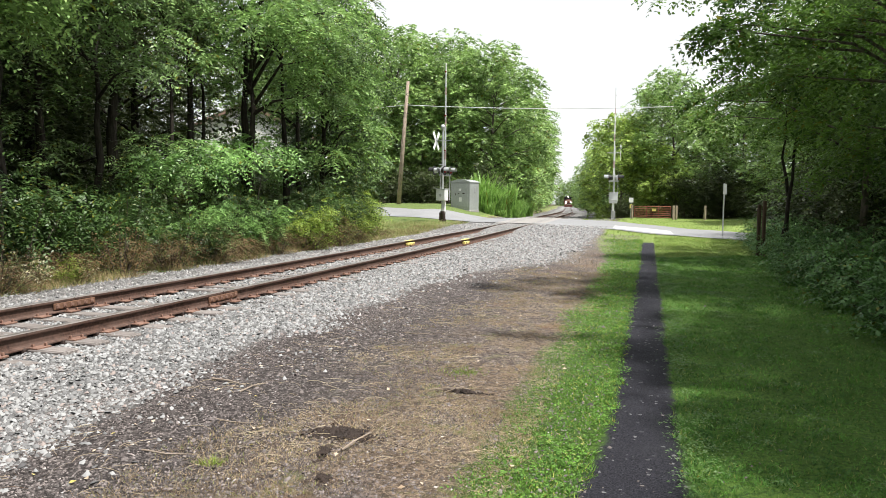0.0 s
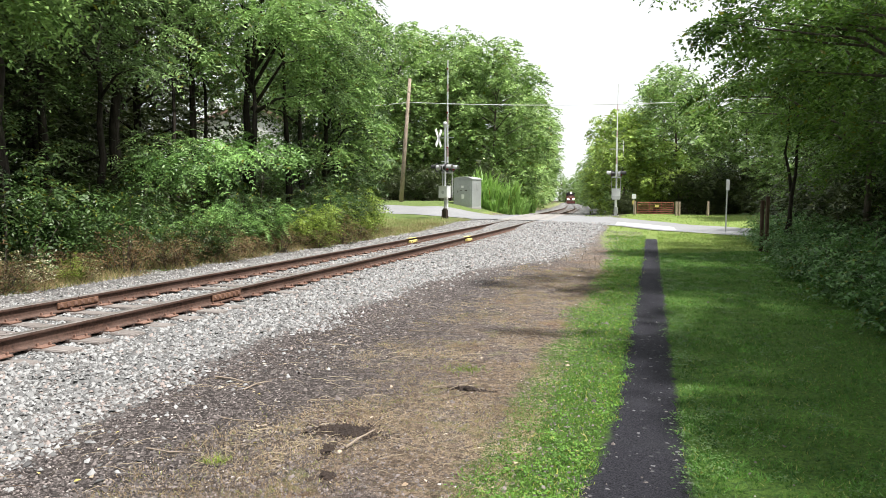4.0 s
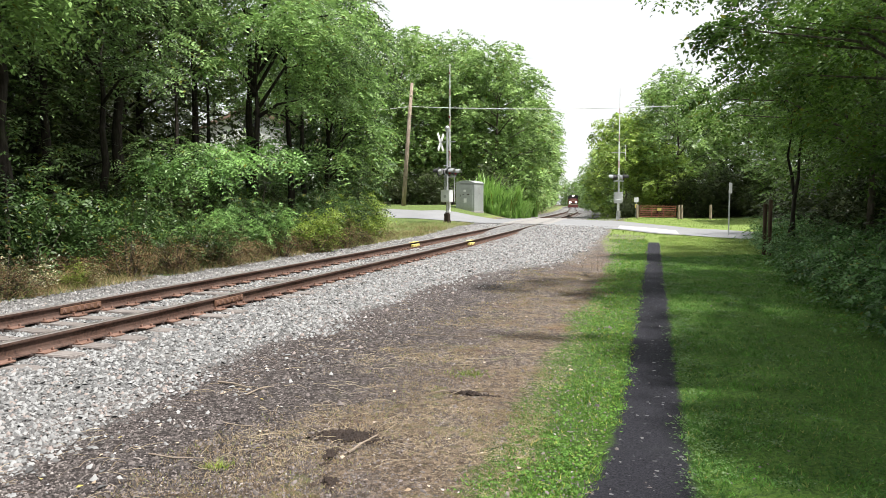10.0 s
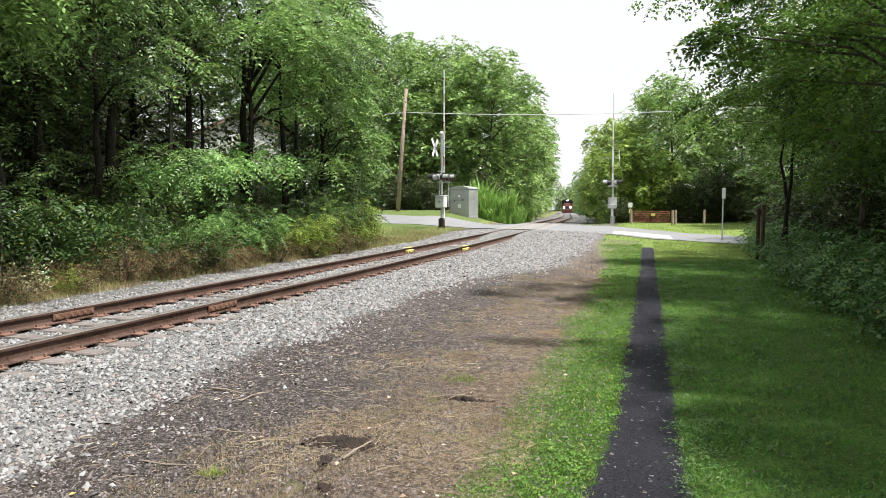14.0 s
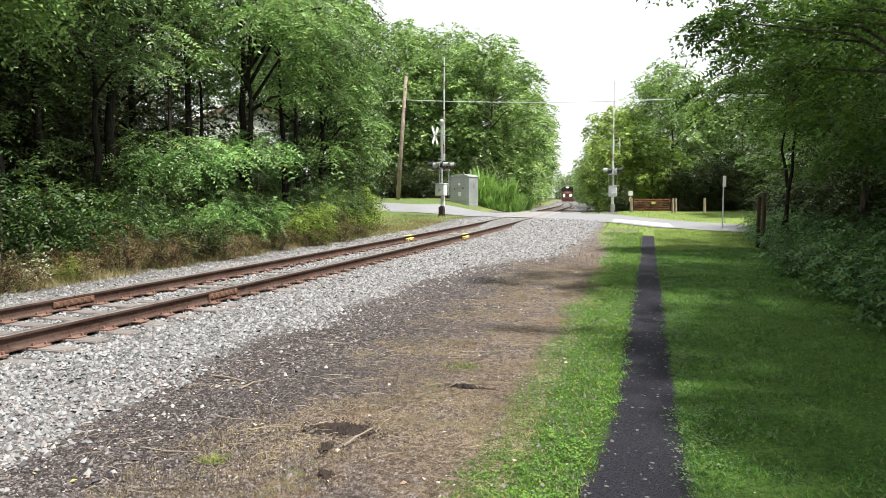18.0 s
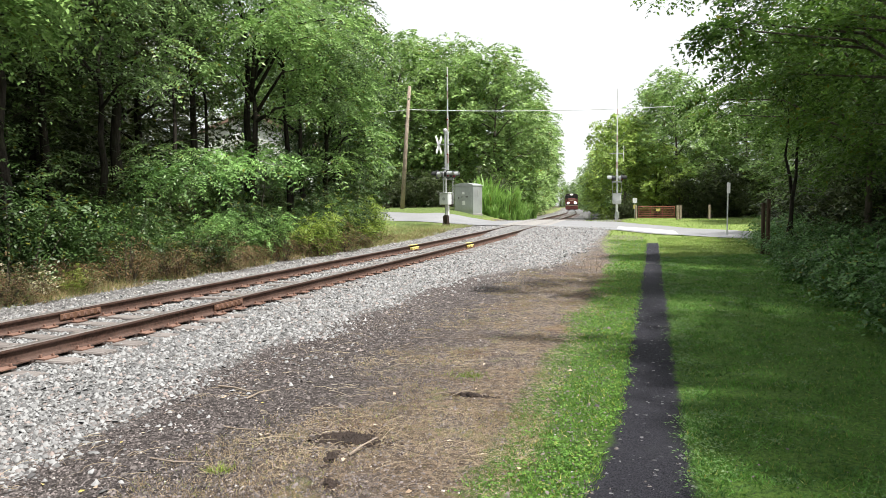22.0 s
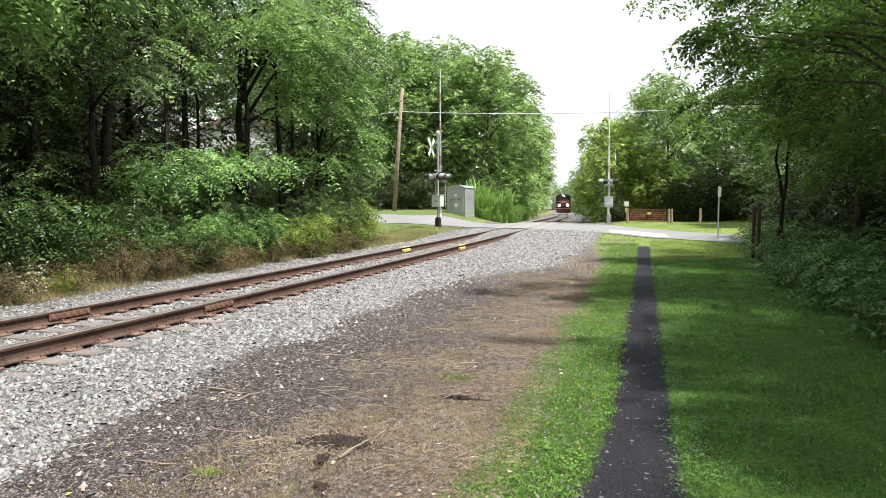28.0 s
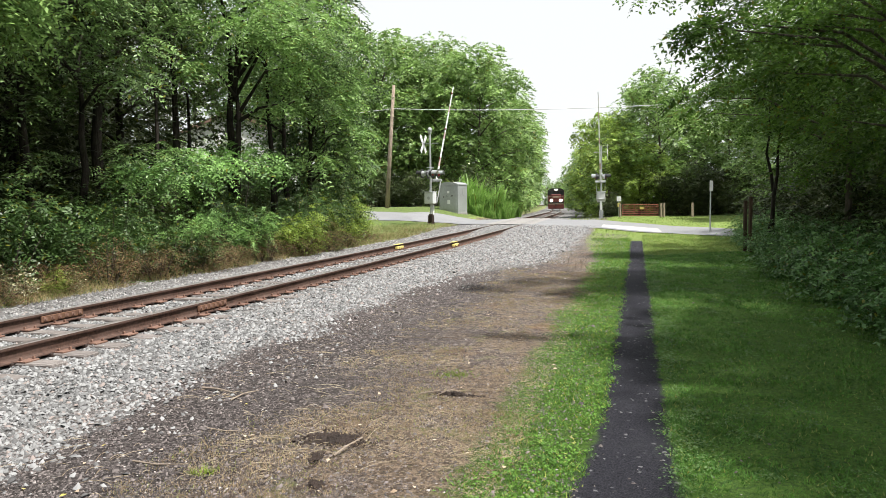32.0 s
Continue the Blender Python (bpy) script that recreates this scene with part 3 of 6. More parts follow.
def sweep_rail(y0, y1, side):
    ys = np.arange(y0, y1, 1.5 if y1 < 60 else 3.0).tolist() + [y1]
    verts, faces = [], []
    k = len(RAIL_PROFILE)
    for y in ys:
        s = float(track_slope(y))
        n = Vector((1, -s, 0)).normalized()
        c = Vector((float(track_x(y)), y, RAIL_TOP - 0.17 + float(dip(y)))) + n * side * GAUGE_HALF
        verts += [c + n * a + Vector((0, 0, b)) for a, b in RAIL_PROFILE]
    for i in range(len(ys) - 1):
        for j in range(k):
            a, b = i * k + j, i * k + (j + 1) % k
            faces.append((a, b, b + k, a + k))
    me = bpy.data.meshes.new("rail")
    me.from_pydata(verts, [], faces + [tuple(range(k))[::-1], tuple((len(ys) - 1) * k + j for j in range(k))])
    me.materials.append(M_RAIL)
    me.materials.append(M_RAILHEAD)
    for p in me.polygons:
        if len(p.vertices) == 4 and p.center.z > RAIL_TOP - 0.006 + float(dip(p.center.y)):
            p.material_index = 1
    return me


def track_frame(y):
    """A pose on the track's centre at the level of the rails' feet, y along the track."""
    return Matrix.Translation((float(track_x(y)), y, RAIL_TOP - 0.17 + float(dip(y)))) @ Matrix.Rotation(-math.atan(float(track_slope(y))), 4, "Z")


def build_track():
    track = thing("railway_track", Matrix.Identity(4), "single railway track with rusty rails on grey weathered ties", "railway track")
    for side, joint in ((1, 9.45), (-1, 8.2)):
        for a, b in ((-12, joint - 0.006), (joint + 0.006, 60), (60, 420)):
            ob = new("rail", sweep_rail(a, b, side))
            ob.parent = track
            ob["label"] = "rusty steel rail with a worn head"
        bm = bmesh.new()
        for s in (1, -1):
            box(bm, (0.026, 0.72, 0.088), pose(s * 0.028, 0, 0.082), 0.008)
        bar = part("joint_bar", bm, M_JOINT, track, "orange rusted joint bar bolted to the rail")
        bar.matrix_world = track_frame(joint) @ Matrix.Translation((side * GAUGE_HALF, 0, 0))
        for i in range(6):
            bm = bmesh.new()
            rod(bm, (-0.06, 0, 0), (0.06, 0, 0), 0.017, n=6)
            rod(bm, (-0.050, 0, 0), (0.050, 0, 0), 0.034, n=6)
            b = part("bolt", bm, M_PLATE, bar)
            b.matrix_basis = pose(0, -0.30 + i * 0.12, 0.082)
    rng = random.Random(3)
    bm = bmesh.new()
    box(bm, (2.62, 0.225, 0.17), pose(0, 0, -0.085), 0.012)
    for v in bm.verts:
        v.co += Vector((rng.uniform(-0.012, 0.012), rng.uniform(-0.008, 0.008), 0))
    tie = part("tie", bm, M_TIE, track, "split grey weathered wooden tie")
    tie_mesh = tie.data
    bm = bmesh.new()
    box(bm, (0.36, 0.18, 0.018), pose(0, 0, 0.004), 0.003)
    for a, b in ((-0.085, 0.05), (0.085, -0.05), (-0.145, -0.05), (0.145, 0.05)):
        box(bm, (0.032, 0.022, 0.05), pose(a, b, 0.02, 0, 12 if a < 0 else -12, 0), 0.004)
    plate_mesh = part("tie_plate", bm, M_PLATE, track).data
    bm = bmesh.new()
    box(bm, (0.19, 0.035, 0.045), pose(0, 0, -0.012), 0.006)
    anchor_mesh = part("rail_anchor", bm, M_DARKIRON, track).data
    for mesh in (plate_mesh, anchor_mesh, tie_mesh):
        for ob in [o for o in track.children if o.data == mesh]:
            bpy.data.objects.remove(ob)
    y = 1.6
    while y < 100:
        if not 39.2 < y < 51.8:
            m = track_frame(y) @ pose(rng.uniform(-0.1, 0.08), 0, -0.004 + rng.uniform(-0.016, 0.004) - (0.03 if rng.random() < 0.4 else 0.0), 0, rng.uniform(-0.6, 0.6), rng.uniform(-3, 3))
            ob = new("tie", tie_mesh)
            ob.parent, ob.matrix_basis = track, m
            if y < 34:
                for side in (1, -1):
                    m = track_frame(y) @ pose(side * GAUGE_HALF, 0, 0)
                    pl = new("tie_plate", plate_mesh)
                    pl.parent, pl.matrix_basis = track, m
                    if y < 24:
                        for k in (-1, 1):
                            an = new("rail_anchor", anchor_mesh)
                            an.parent, an.matrix_basis = track, m @ pose(0, k * (0.14 + rng.uniform(0, 0.02)), 0)
        y += (0.5 + rng.uniform(-0.03, 0.03)) * (1 if y < 53 else 1.0)
    # concrete panels in the road, between and beside the rails
    for x, w in ((0.0, 1.28), (-1.12, 0.58), (1.12, 0.58)):
        yy = 40.3
        while yy < 50.8:
            bm = bmesh.new()
            box(bm, (w, 2.42, 0.16), pose(0, 0, 0.085), 0.012)
            p = part("crossing_panel", bm, M_PANEL, track, "grey concrete crossing panel")
            p.matrix_world = track_frame(yy + 1.21) @ pose(x, 0, 0)
            yy += 2.45


build_track()


def rail_marker(y, side):
    """A yellow painted block clipped to the inner side of a rail."""
    m = track_frame(y) @ pose(side * GAUGE_HALF, 0, 0.0)
    t = thing("rail_marker", m, "yellow painted metal block clamped on a rusty rail", "rail marker", "yellow rail blocks")
    bm = bmesh.new()
    box(bm, (0.10, 0.62, 0.085), pose(0.085 , 0, 0.07), 0.012)
    part("block", bm, M_YELLOW, t)
    bm = bmesh.new()
    box(bm, (0.13, 0.62, 0.014), pose(0.045, 0, 0.178), 0.004)
    part("lid", bm, M_YELLOW, t)
    for k in (-0.2, 0.2):
        bm = bmesh.new()
        rod(bm, (0.13, k, 0.07), (0.15, k, 0.07), 0.02, n=6)
        part("bolt", bm, M_PLATE, t)
    return t


rail_marker(22.12, -1)
rail_marker(23.48, 1)


def patchy(x, y, scale, seed):
    """Smooth noise from 0 to 1 over the ground, scale patches to the metre."""
    x, y = np.asarray(x, float) * scale, np.asarray(y, float) * scale
    i, j = np.floor(x), np.floor(y)
    u, v = x - i, y - j
    u, v = u * u * (3 - 2 * u), v * v * (3 - 2 * v)

    def corner(a, b):
        w = np.sin(a * 127.1 + b * 311.7 + seed * 74.7) * 43758.5453
        return w - np.floor(w)
    return (corner(i, j) * (1 - u) + corner(i + 1, j) * u) * (1 - v) + (corner(i, j + 1) * (1 - u) + corner(i + 1, j + 1) * u) * v


# ---- stones, chips and straw ----
# a chip of stone: a skewed ring of four corners below a blunt ridge; its foot lies in the ground
CHIP = np.array([(1, -0.25, -0.5), (0.2, 1, -0.5), (-1, 0.3, -0.5), (-0.15, -1, -0.5), (0.42, 0.1, 0.62), (-0.42, -0.05, 0.6)], float)
CHIPF = np.array([(0, 1, 4), (1, 5, 4), (1, 2, 5), (2, 3, 5), (3, 4, 5), (3, 0, 4)])


def stones(name, pts, sizes, mat, label, category, seed):
    rng = np.random.default_rng(seed)
    n = len(pts)
    v = CHIP[None] * np.stack([rng.uniform(0.8, 1.35, n), rng.uniform(0.6, 1.05, n), rng.uniform(0.4, 0.9, n)], 1)[:, None, :]
    v = v + rng.normal(0, 0.20, v.shape)
    tilt = rng.normal(0, 0.32, (n, 2))
    v[..., 2] += v[..., 0] * tilt[:, :1] + v[..., 1] * tilt[:, 1:]
    a = rng.uniform(0, 2 * math.pi, n)
    c, w = np.cos(a)[:, None], np.sin(a)[:, None]
    v = np.stack([v[..., 0] * c - v[..., 1] * w, v[..., 0] * w + v[..., 1] * c, v[..., 2]], 2) * sizes[:, None, None] + pts[:, None, :]
    f = (CHIPF[None] + (np.arange(n) * 6)[:, None, None]).reshape(-1, 3)
    return tagged(new(name, mesh_np(name, v.reshape(-1, 3), f, [mat])), label, category, kind="stuff")


def build_ballast():
    rng = np.random.default_rng(5)
    n = 190000
    y = 2.2 + 37 * rng.random(n) ** 2.3
    d = rng.uniform(-2.2, 4.9, n)
    rim = np.interp(y, [3, 4, 8, 12, 14, 16, 18, 20, 37], [3.25, 3.17, 2.9, 2.8, 2.98, 3.35, 4.1, 4.7, 4.9]) + 0.7 * (patchy(track_x(y) + d, y, 1.1, 3) - 0.5)
    keep = rng.random(n) < np.where(d > 0, np.clip((rim - d) / 0.28, 0.0, 1), np.where(d < -1.9, 0.45, 1.0))
    keep |= (d > rim) & (d < rim + 0.8) & (rng.random(n) < 0.05)
    y, d = y[keep], d[keep]
    # bare tops of the ties by the rails and the rails themselves stay clear
    near_rail = np.abs(np.abs(d) - GAUGE_HALF) < 0.10
    k = np.abs(((y - 1.6) / 0.5 + 0.5) % 1 - 0.5) * 0.5
    ontie = (k < 0.10) & (np.abs(d) < 1.27) & (rng.random(len(d)) > np.where(np.abs(d) < 0.66, 0.42, 0.12))
    ok = ~(near_rail | ontie)
    y, d = y[ok], d[ok]
    s = (0.010 + 0.014 * rng.random(len(y)) ** 1.4) * (1 + 0.03 * y)
    x = track_x(y) + d
    z = ground_z(x, y) + s * rng.uniform(0.0, 0.9, len(y)) - 0.008
    inside = np.abs(d) < 1.25
    tops = ontie[ok]
    z[inside] = np.minimum(z[inside], RAIL_TOP - 0.19 + s[inside] * 0.3)
    z[tops] = RAIL_TOP - 0.172 + s[tops] * 0.3
    stones("ballast", np.stack([x, y, z], 1), s, M_BALLAST, "pale grey crushed stone ballast round the ties", "ballast", 6)
    # scattered chips on the cinders and the path
    n = 85000
    y = 3.0 + 30 * rng.random(n) ** 2.1
    d = 2.6 + 5.5 * rng.random(n) ** 1.3
    x = track_x(y) + d
    ok = (x < path_x(y) - 0.3) | (rng.random(n) < 0.02)
    x, y = x[ok], y[ok]
    s = (0.0035 + 0.007 * rng.random(len(y)) ** 1.8) * (1 + 0.04 * y)
    big = rng.random(len(y)) < 0.008
    s[big] *= 2.4
    stones("gravel", np.stack([x, y, ground_z(x, y) + s * 0.2], 1), s, M_CHIP, "dark and pale gravel chips scattered on cinders", "gravel", 7)

    # coarse grey gravel on the far shoulder
    n = 17000
    y = 4.0 + 34 * rng.random(n) ** 1.6
    x = track_x(y) - 1.75 - 2.0 * rng.random(n) ** 1.2
    s = rng.uniform(0.008, 0.022, n) * (1 + 0.02 * y)
    stones("gravel", np.stack([x, y, ground_z(x, y) + s * rng.uniform(-0.1, 0.5, n)], 1), s, M_SHOULDER, "grey gravel on the far shoulder of the track", "gravel", 8)


build_ballast()


def blades(name, x, y, height, width, mat, label, category, seed, lean=0.5, lie=False, kind="stuff"):
    """Grass blades, or straws that lie on the ground."""
    rng = np.random.default_rng(seed)
    n = len(x)
    z = ground_z(x, y)
    a = rng.uniform(0, 2 * math.pi, n)
    side = np.stack([np.cos(a), np.sin(a), np.zeros(n)], 1) * width[:, None] * 0.5
    b = rng.uniform(0, 2 * math.pi, n)
    tilt = rng.uniform(0.1, lean, n)
    if lie:
        way = np.stack([np.sin(a), -np.cos(a), rng.uniform(0.0, 0.16, n)], 1)
        z = z + 0.004
    else:
        way = np.stack([np.cos(b) * tilt, np.sin(b) * tilt, np.ones(n)], 1)
    base = np.stack([x, y, z - (0 if lie else 0.005)], 1)
    tip = base + way * height[:, None] + np.stack([np.cos(b), np.sin(b), -0.4 * np.ones(n)], 1) * (height * tilt * 0.35)[:, None]
    v = np.stack([base - side, base + side, tip], 1).reshape(-1, 3)
    me = mesh_np(name, v, np.arange(n * 3).reshape(n, 3), [mat])
    return tagged(new(name, me), label, category, kind=kind)


# ---- plants ----
def leaflets(base, way, up, length, width, three=False):
    """Leaves folded a little along the rib, as diamonds or as triangles: places, directions, upward sides, sizes."""
    side = np.cross(way, up)
    side /= np.linalg.norm(side, axis=1)[:, None] + 1e-9
    nrm = np.cross(side, way)
    w = width[:, None]
    l = length[:, None]
    mid = base + way * l * 0.45
    if three:
        return np.stack([mid + side * w * 0.6, base + way * l - nrm * l * 0.1, base - side * w * 0.5], 1).reshape(-1, 3)
    v = np.stack([base, mid + side * w * 0.5 + nrm * w * 0.12, base + way * l - nrm * l * 0.08, mid - side * w * 0.5 + nrm * w * 0.12], 1)
    return v.reshape(-1, 3)


def sprays(rng, p, d, length, pairs, leaf, ratio=0.42, droop=0.35, three=False):
    """Compound leaves: sprays that start at p along d, with pairs of leaflets."""
    s = len(p)
    up = np.tile(np.array([0, 0, 1.0]), (s, 1)) + rng.normal(0, 0.35, (s, 3))
    side = np.cross(d, up)
    side /= np.linalg.norm(side, axis=1)[:, None] + 1e-9
    nrm = np.cross(side, d)
    out = []
    for k in range(pairs):
        f = (k + 0.6) / pairs
        c = p + d * (length * f)[:, None] - np.array([0, 0, 1.0]) * (length * droop * f * f)[:, None]
        for sg in (-1, 1):
            w = side * sg + d * 0.55 + nrm * rng.normal(0, 0.22, (s, 1)) - np.array([0, 0, 0.18])
            w /= np.linalg.norm(w, axis=1)[:, None]
            L = leaf * rng.uniform(0.75, 1.2, s) * (1 - 0.25 * abs(f - 0.45))
            u = nrm + rng.normal(0, 0.28, (s, 3))
            out.append(leaflets(c, w, u, L, L * ratio, three))
    return np.concatenate(out)


def leaf_mesh(name, verts, mat, three=False):
    k = 3 if three else 4
    n = len(verts) // k
    return mesh_np(name, verts, np.arange(n * k).reshape(n, k), [mat])


def unit(v):
    return v / (np.linalg.norm(v, axis=1)[:, None] + 1e-9)


def crown_points(rng, clumps, per, spread, flat=0.7):
    """Places and directions of sprays round clump centres, pointing away from the clump's middle and from the axis."""
    m = len(clumps)
    g = rng.normal(size=(m, per, 3))
    g /= np.linalg.norm(g, axis=2)[..., None]
    r = rng.random((m, per, 1)) ** 0.45
    off = g * r * spread[:, None, None] * np.array([1, 1, flat])
    p = (clumps[:, None, :] + off).reshape(-1, 3)
    axis = clumps.copy()
    axis[:, 2] = 0
    d = off / spread[:, None, None] + 0.5 * (axis / (np.linalg.norm(axis, axis=1)[:, None] + 0.3))[:, None, :]
    d = d.reshape(-1, 3) + rng.normal(0, 0.35, (m * per, 3))
    d[:, 2] = d[:, 2] * 0.5 - 0.08
    return p, unit(d)


def tree_mesh(seed, height, radius, base, clumps, clump_r, per, pairs, leaf, spray, mat_leaf, mat_bark, trunk_r, lean=0.0, droop=0.35, ratio=0.42,
              flat=0.7, three=False, wide=1.0, extra=(), label=""):
    """A tree at the origin: a tapered trunk with limbs that carry an uneven crown of clumps of small leaves.
    base: the share of the height where the crown begins; wide: how full its foot is; extra: further clumps (x, y, z, radius) on long limbs."""
    rng = np.random.default_rng(seed)
    pr = random.Random(seed)
    t = thing("tree", Matrix.Identity(4), label, "tree")
    bm = bmesh.new()
    ax = [Vector((lean * (max(h, 0) / height) ** 1.4 + pr.uniform(-0.08, 0.08) * (h > 0), pr.uniform(-0.08, 0.08) * (h > 0), h)) for h in np.linspace(-0.15, height * 0.72, 8)]
    tube(bm, ax, [trunk_r * (1.35 if i == 0 else 1.0 - 0.8 * i / 7) for i in range(8)], 9, 0.06, pr)
    z0, z1 = base * height, height
    cs, sizes = [], []
    for i in range(clumps):
        f = (i + pr.random()) / clumps
        z = z0 + (z1 - z0) * f
        prof = math.sqrt(max(0.02, 1 - (2 * f - 1) ** 2)) if f > 0.5 else math.sqrt(max(0.02, 1 - (2 * f - 1) ** 2)) * (1 - wide) + wide * (0.75 + 0.5 * f)
        a = i * 2.399 + pr.uniform(-0.5, 0.5)
        L = radius * prof * (0.35 + 0.65 * math.sqrt(pr.random()))
        k = min(6, int(z / (height * 0.72) * 7))
        o = ax[k]
        cs.append((o.x + math.cos(a) * L, o.y + math.sin(a) * L, z))
        sizes.append(clump_r * pr.uniform(0.65, 1.2))
        if i % 2 == 0 and L > 0.5:
            h = max(0.25 * height * base + 0.1, z - 0.45 * L)
            k = min(6, int(h / (height * 0.72) * 7))
            s = ax[k].lerp(ax[k + 1], 0.5)
            s = Vector((s.x, s.y, min(h, height * 0.7)))
            e = Vector(cs[-1])
            r0 = trunk_r * 0.36 * (1.1 - 0.6 * f)
            tube(bm, [s, s.lerp(e, 0.5) + Vector((pr.uniform(-.15, .15), pr.uniform(-.15, .15), 0.1 * L)), e], [r0, r0 * 0.6, r0 * 0.22], 5)
    for x, y, z, r in extra:
        cs.append((x, y, z))
        sizes.append(r)
        tube(bm, [(0, 0, z * 0.72), (x * 0.5, y * 0.5, z * 0.97), (x, y, z)], [trunk_r * 0.4, trunk_r * 0.22, trunk_r * 0.07], 5)
    part("trunk", bm, mat_bark, t, "dark rough bark", True)
    p, d = crown_points(rng, np.array(cs), per, np.array(sizes), flat)
    p[:, 2] = np.maximum(p[:, 2], 0.1)
    v = sprays(rng, p, d, np.full(len(p), spray) * rng.uniform(0.7, 1.2, len(p)), pairs, leaf, ratio, droop, three)
    ob = new("crown", leaf_mesh("crown", v, mat_leaf, three))
    ob.parent = t
    ob["label"] = "crown of small green leaves"
    return t


def bush_mesh(name, seed, height, radius, stems, per, pairs, leaf, spray, mat_leaf, label, ratio=0.42, droop=0.4, category="bush", three=False, clump=0.42):
    rng = np.random.default_rng(seed)
    pr = random.Random(seed)
    t = thing(name, Matrix.Identity(4), label, category)
    bm = bmesh.new()
    tips = []
    for i in range(stems):
        a, L = pr.uniform(0, 6.28), radius * math.sqrt(pr.random())
        h = height * pr.uniform(0.5, 1.0) * (1 - 0.35 * (L / radius) ** 2)
        e = Vector((math.cos(a) * L, math.sin(a) * L, h))
        b = Vector((e.x * 0.3, e.y * 0.3, -0.05))
        m = b.lerp(e, 0.5) + Vector((0, 0, h * 0.1))
        tube(bm, [b, m, e], [0.014, 0.010, 0.004], 4)
        for q in (0.25, 0.5, 0.75, 0.9, 1.0):
            tips.append(b.lerp(e, q) + Vector((0, 0, h * 0.1 * (1 - q))))
    part("branching", bm, M_BARK2, t)
    c = np.array([tuple(p) for p in tips])
    p, d = crown_points(rng, c, per, np.full(len(c), radius * clump), 0.6)
    p[:, 2] = np.maximum(p[:, 2], 0.04)
    v = sprays(rng, p, d, np.full(len(p), spray) * rng.uniform(0.6, 1.2, len(p)), pairs, leaf, ratio, droop, three)
    ob = new("foliage", leaf_mesh("foliage", v, mat_leaf, three))
    ob.parent = t
    return t


def plant(kinds, spots, group, rng, scale=(0.85, 1.15), turn=True):
    """Stand the kinds and their copies on the ground at the spots (x, y, which, size)."""
    for i, s in enumerate(spots):
        src = kinds[s[2] % len(kinds)] if len(s) > 2 else kinds[i % len(kinds)]
        x, y = s[0], s[1]
        k = rng.uniform(*scale) * (s[3] if len(s) > 3 else 1.0)
        m = Matrix.Translation((x, y, float(ground_z(x, y)) - 0.02)) @ Matrix.Rotation(rng.uniform(0, 6.28) if turn else 0, 4, "Z")
        if not src.get("stood"):
            ob = src
            ob["stood"] = 1
        else:
            ob = copy_thing(src, Matrix.Identity(4))
        ob.matrix_world = m @ Matrix.Scale(k, 4)
        ob["group"] = group


vr = random.Random(11)
LOCUST = "tall slender tree with dark trunk and feathery green leaves"
# the fourth tree wears the leaf copy that has shade in its colour
near_trees = [tree_mesh(20 + i, h, r, lo, n, 0.75 if i == 3 else 0.8, 30 if i == 3 else 46, 7, 0.24 if i == 3 else 0.16, 0.95 if i == 3 else 0.72, M_LEAF_SHADED if i == 3 else M_LEAF_NEAR, M_BARK, tr, ln, droop=0.5, flat=0.55, wide=0.9, label=LOCUST)
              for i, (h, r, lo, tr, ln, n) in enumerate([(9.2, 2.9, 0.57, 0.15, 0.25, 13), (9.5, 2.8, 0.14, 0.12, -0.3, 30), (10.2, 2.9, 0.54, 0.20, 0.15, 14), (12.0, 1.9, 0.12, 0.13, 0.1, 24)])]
saplings = [tree_mesh(30 + i, h, r, 0.10, 16, 0.60, 26, 6, 0.13, 0.55, M_LEAF_NEAR, M_BARK2, 0.045, ln, wide=0.9, label="thin young tree with feathery leaves in the wood's edge")
            for i, (h, r, ln) in enumerate([(5.0, 1.4, 0.3), (4.0, 1.4, -0.3)])]
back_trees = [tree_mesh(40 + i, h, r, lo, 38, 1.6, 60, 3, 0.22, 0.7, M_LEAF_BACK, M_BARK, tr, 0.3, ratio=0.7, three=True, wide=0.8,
                        label="tall wood tree with a dense green crown, darkened for shade") for i, (h, r, lo, tr) in enumerate([(15, 4.2, 0.05, 0.2), (14, 4.4, 0.1, 0.16), (16, 4.0, 0.03, 0.22)])]
far_trees = [tree_mesh(60 + i, h, r, lo, 46, 1.7, 60, 3, 0.34, 0.65, M_LEAF_FAR, M_BARK2, 0.25, 0.3, ratio=0.75, three=True, wide=0.85,
                       label="broad leafy green tree beside the road") for i, (h, r, lo) in enumerate([(16, 5.0, 0.04), (15, 5.2, 0.03), (17, 4.6, 0.04)])]
distant_trees = [tree_mesh(70 + i, h, r, 0.03, 34, 1.9, 40, 3, 0.46, 0.8, M_LEAF_FAR, M_BARK2, 0.25, 0.3, ratio=0.75, three=True, wide=0.85,
                           label="leafy green tree in the row along the track") for i, (h, r) in enumerate([(16, 4.6), (15, 4.8)])]
right_trees = [tree_mesh(80 + i, h, r, lo, 28, 0.9, 36, 6, 0.145, 0.58, M_LEAF_NEAR if i == 1 else M_LEAF_RIGHT, M_BARK2, tr, ln, droop=0.5, flat=0.5, ratio=0.48, wide=0.9,
                         label="leafy green tree at the edge of the wood") for i, (h, r, lo, tr, ln) in enumerate([(9.0, 3.0, 0.20, 0.10, -0.6), (8.0, 2.8, 0.12, 0.08, 0.5), (10, 3.2, 0.22, 0.13, 0.3)])]
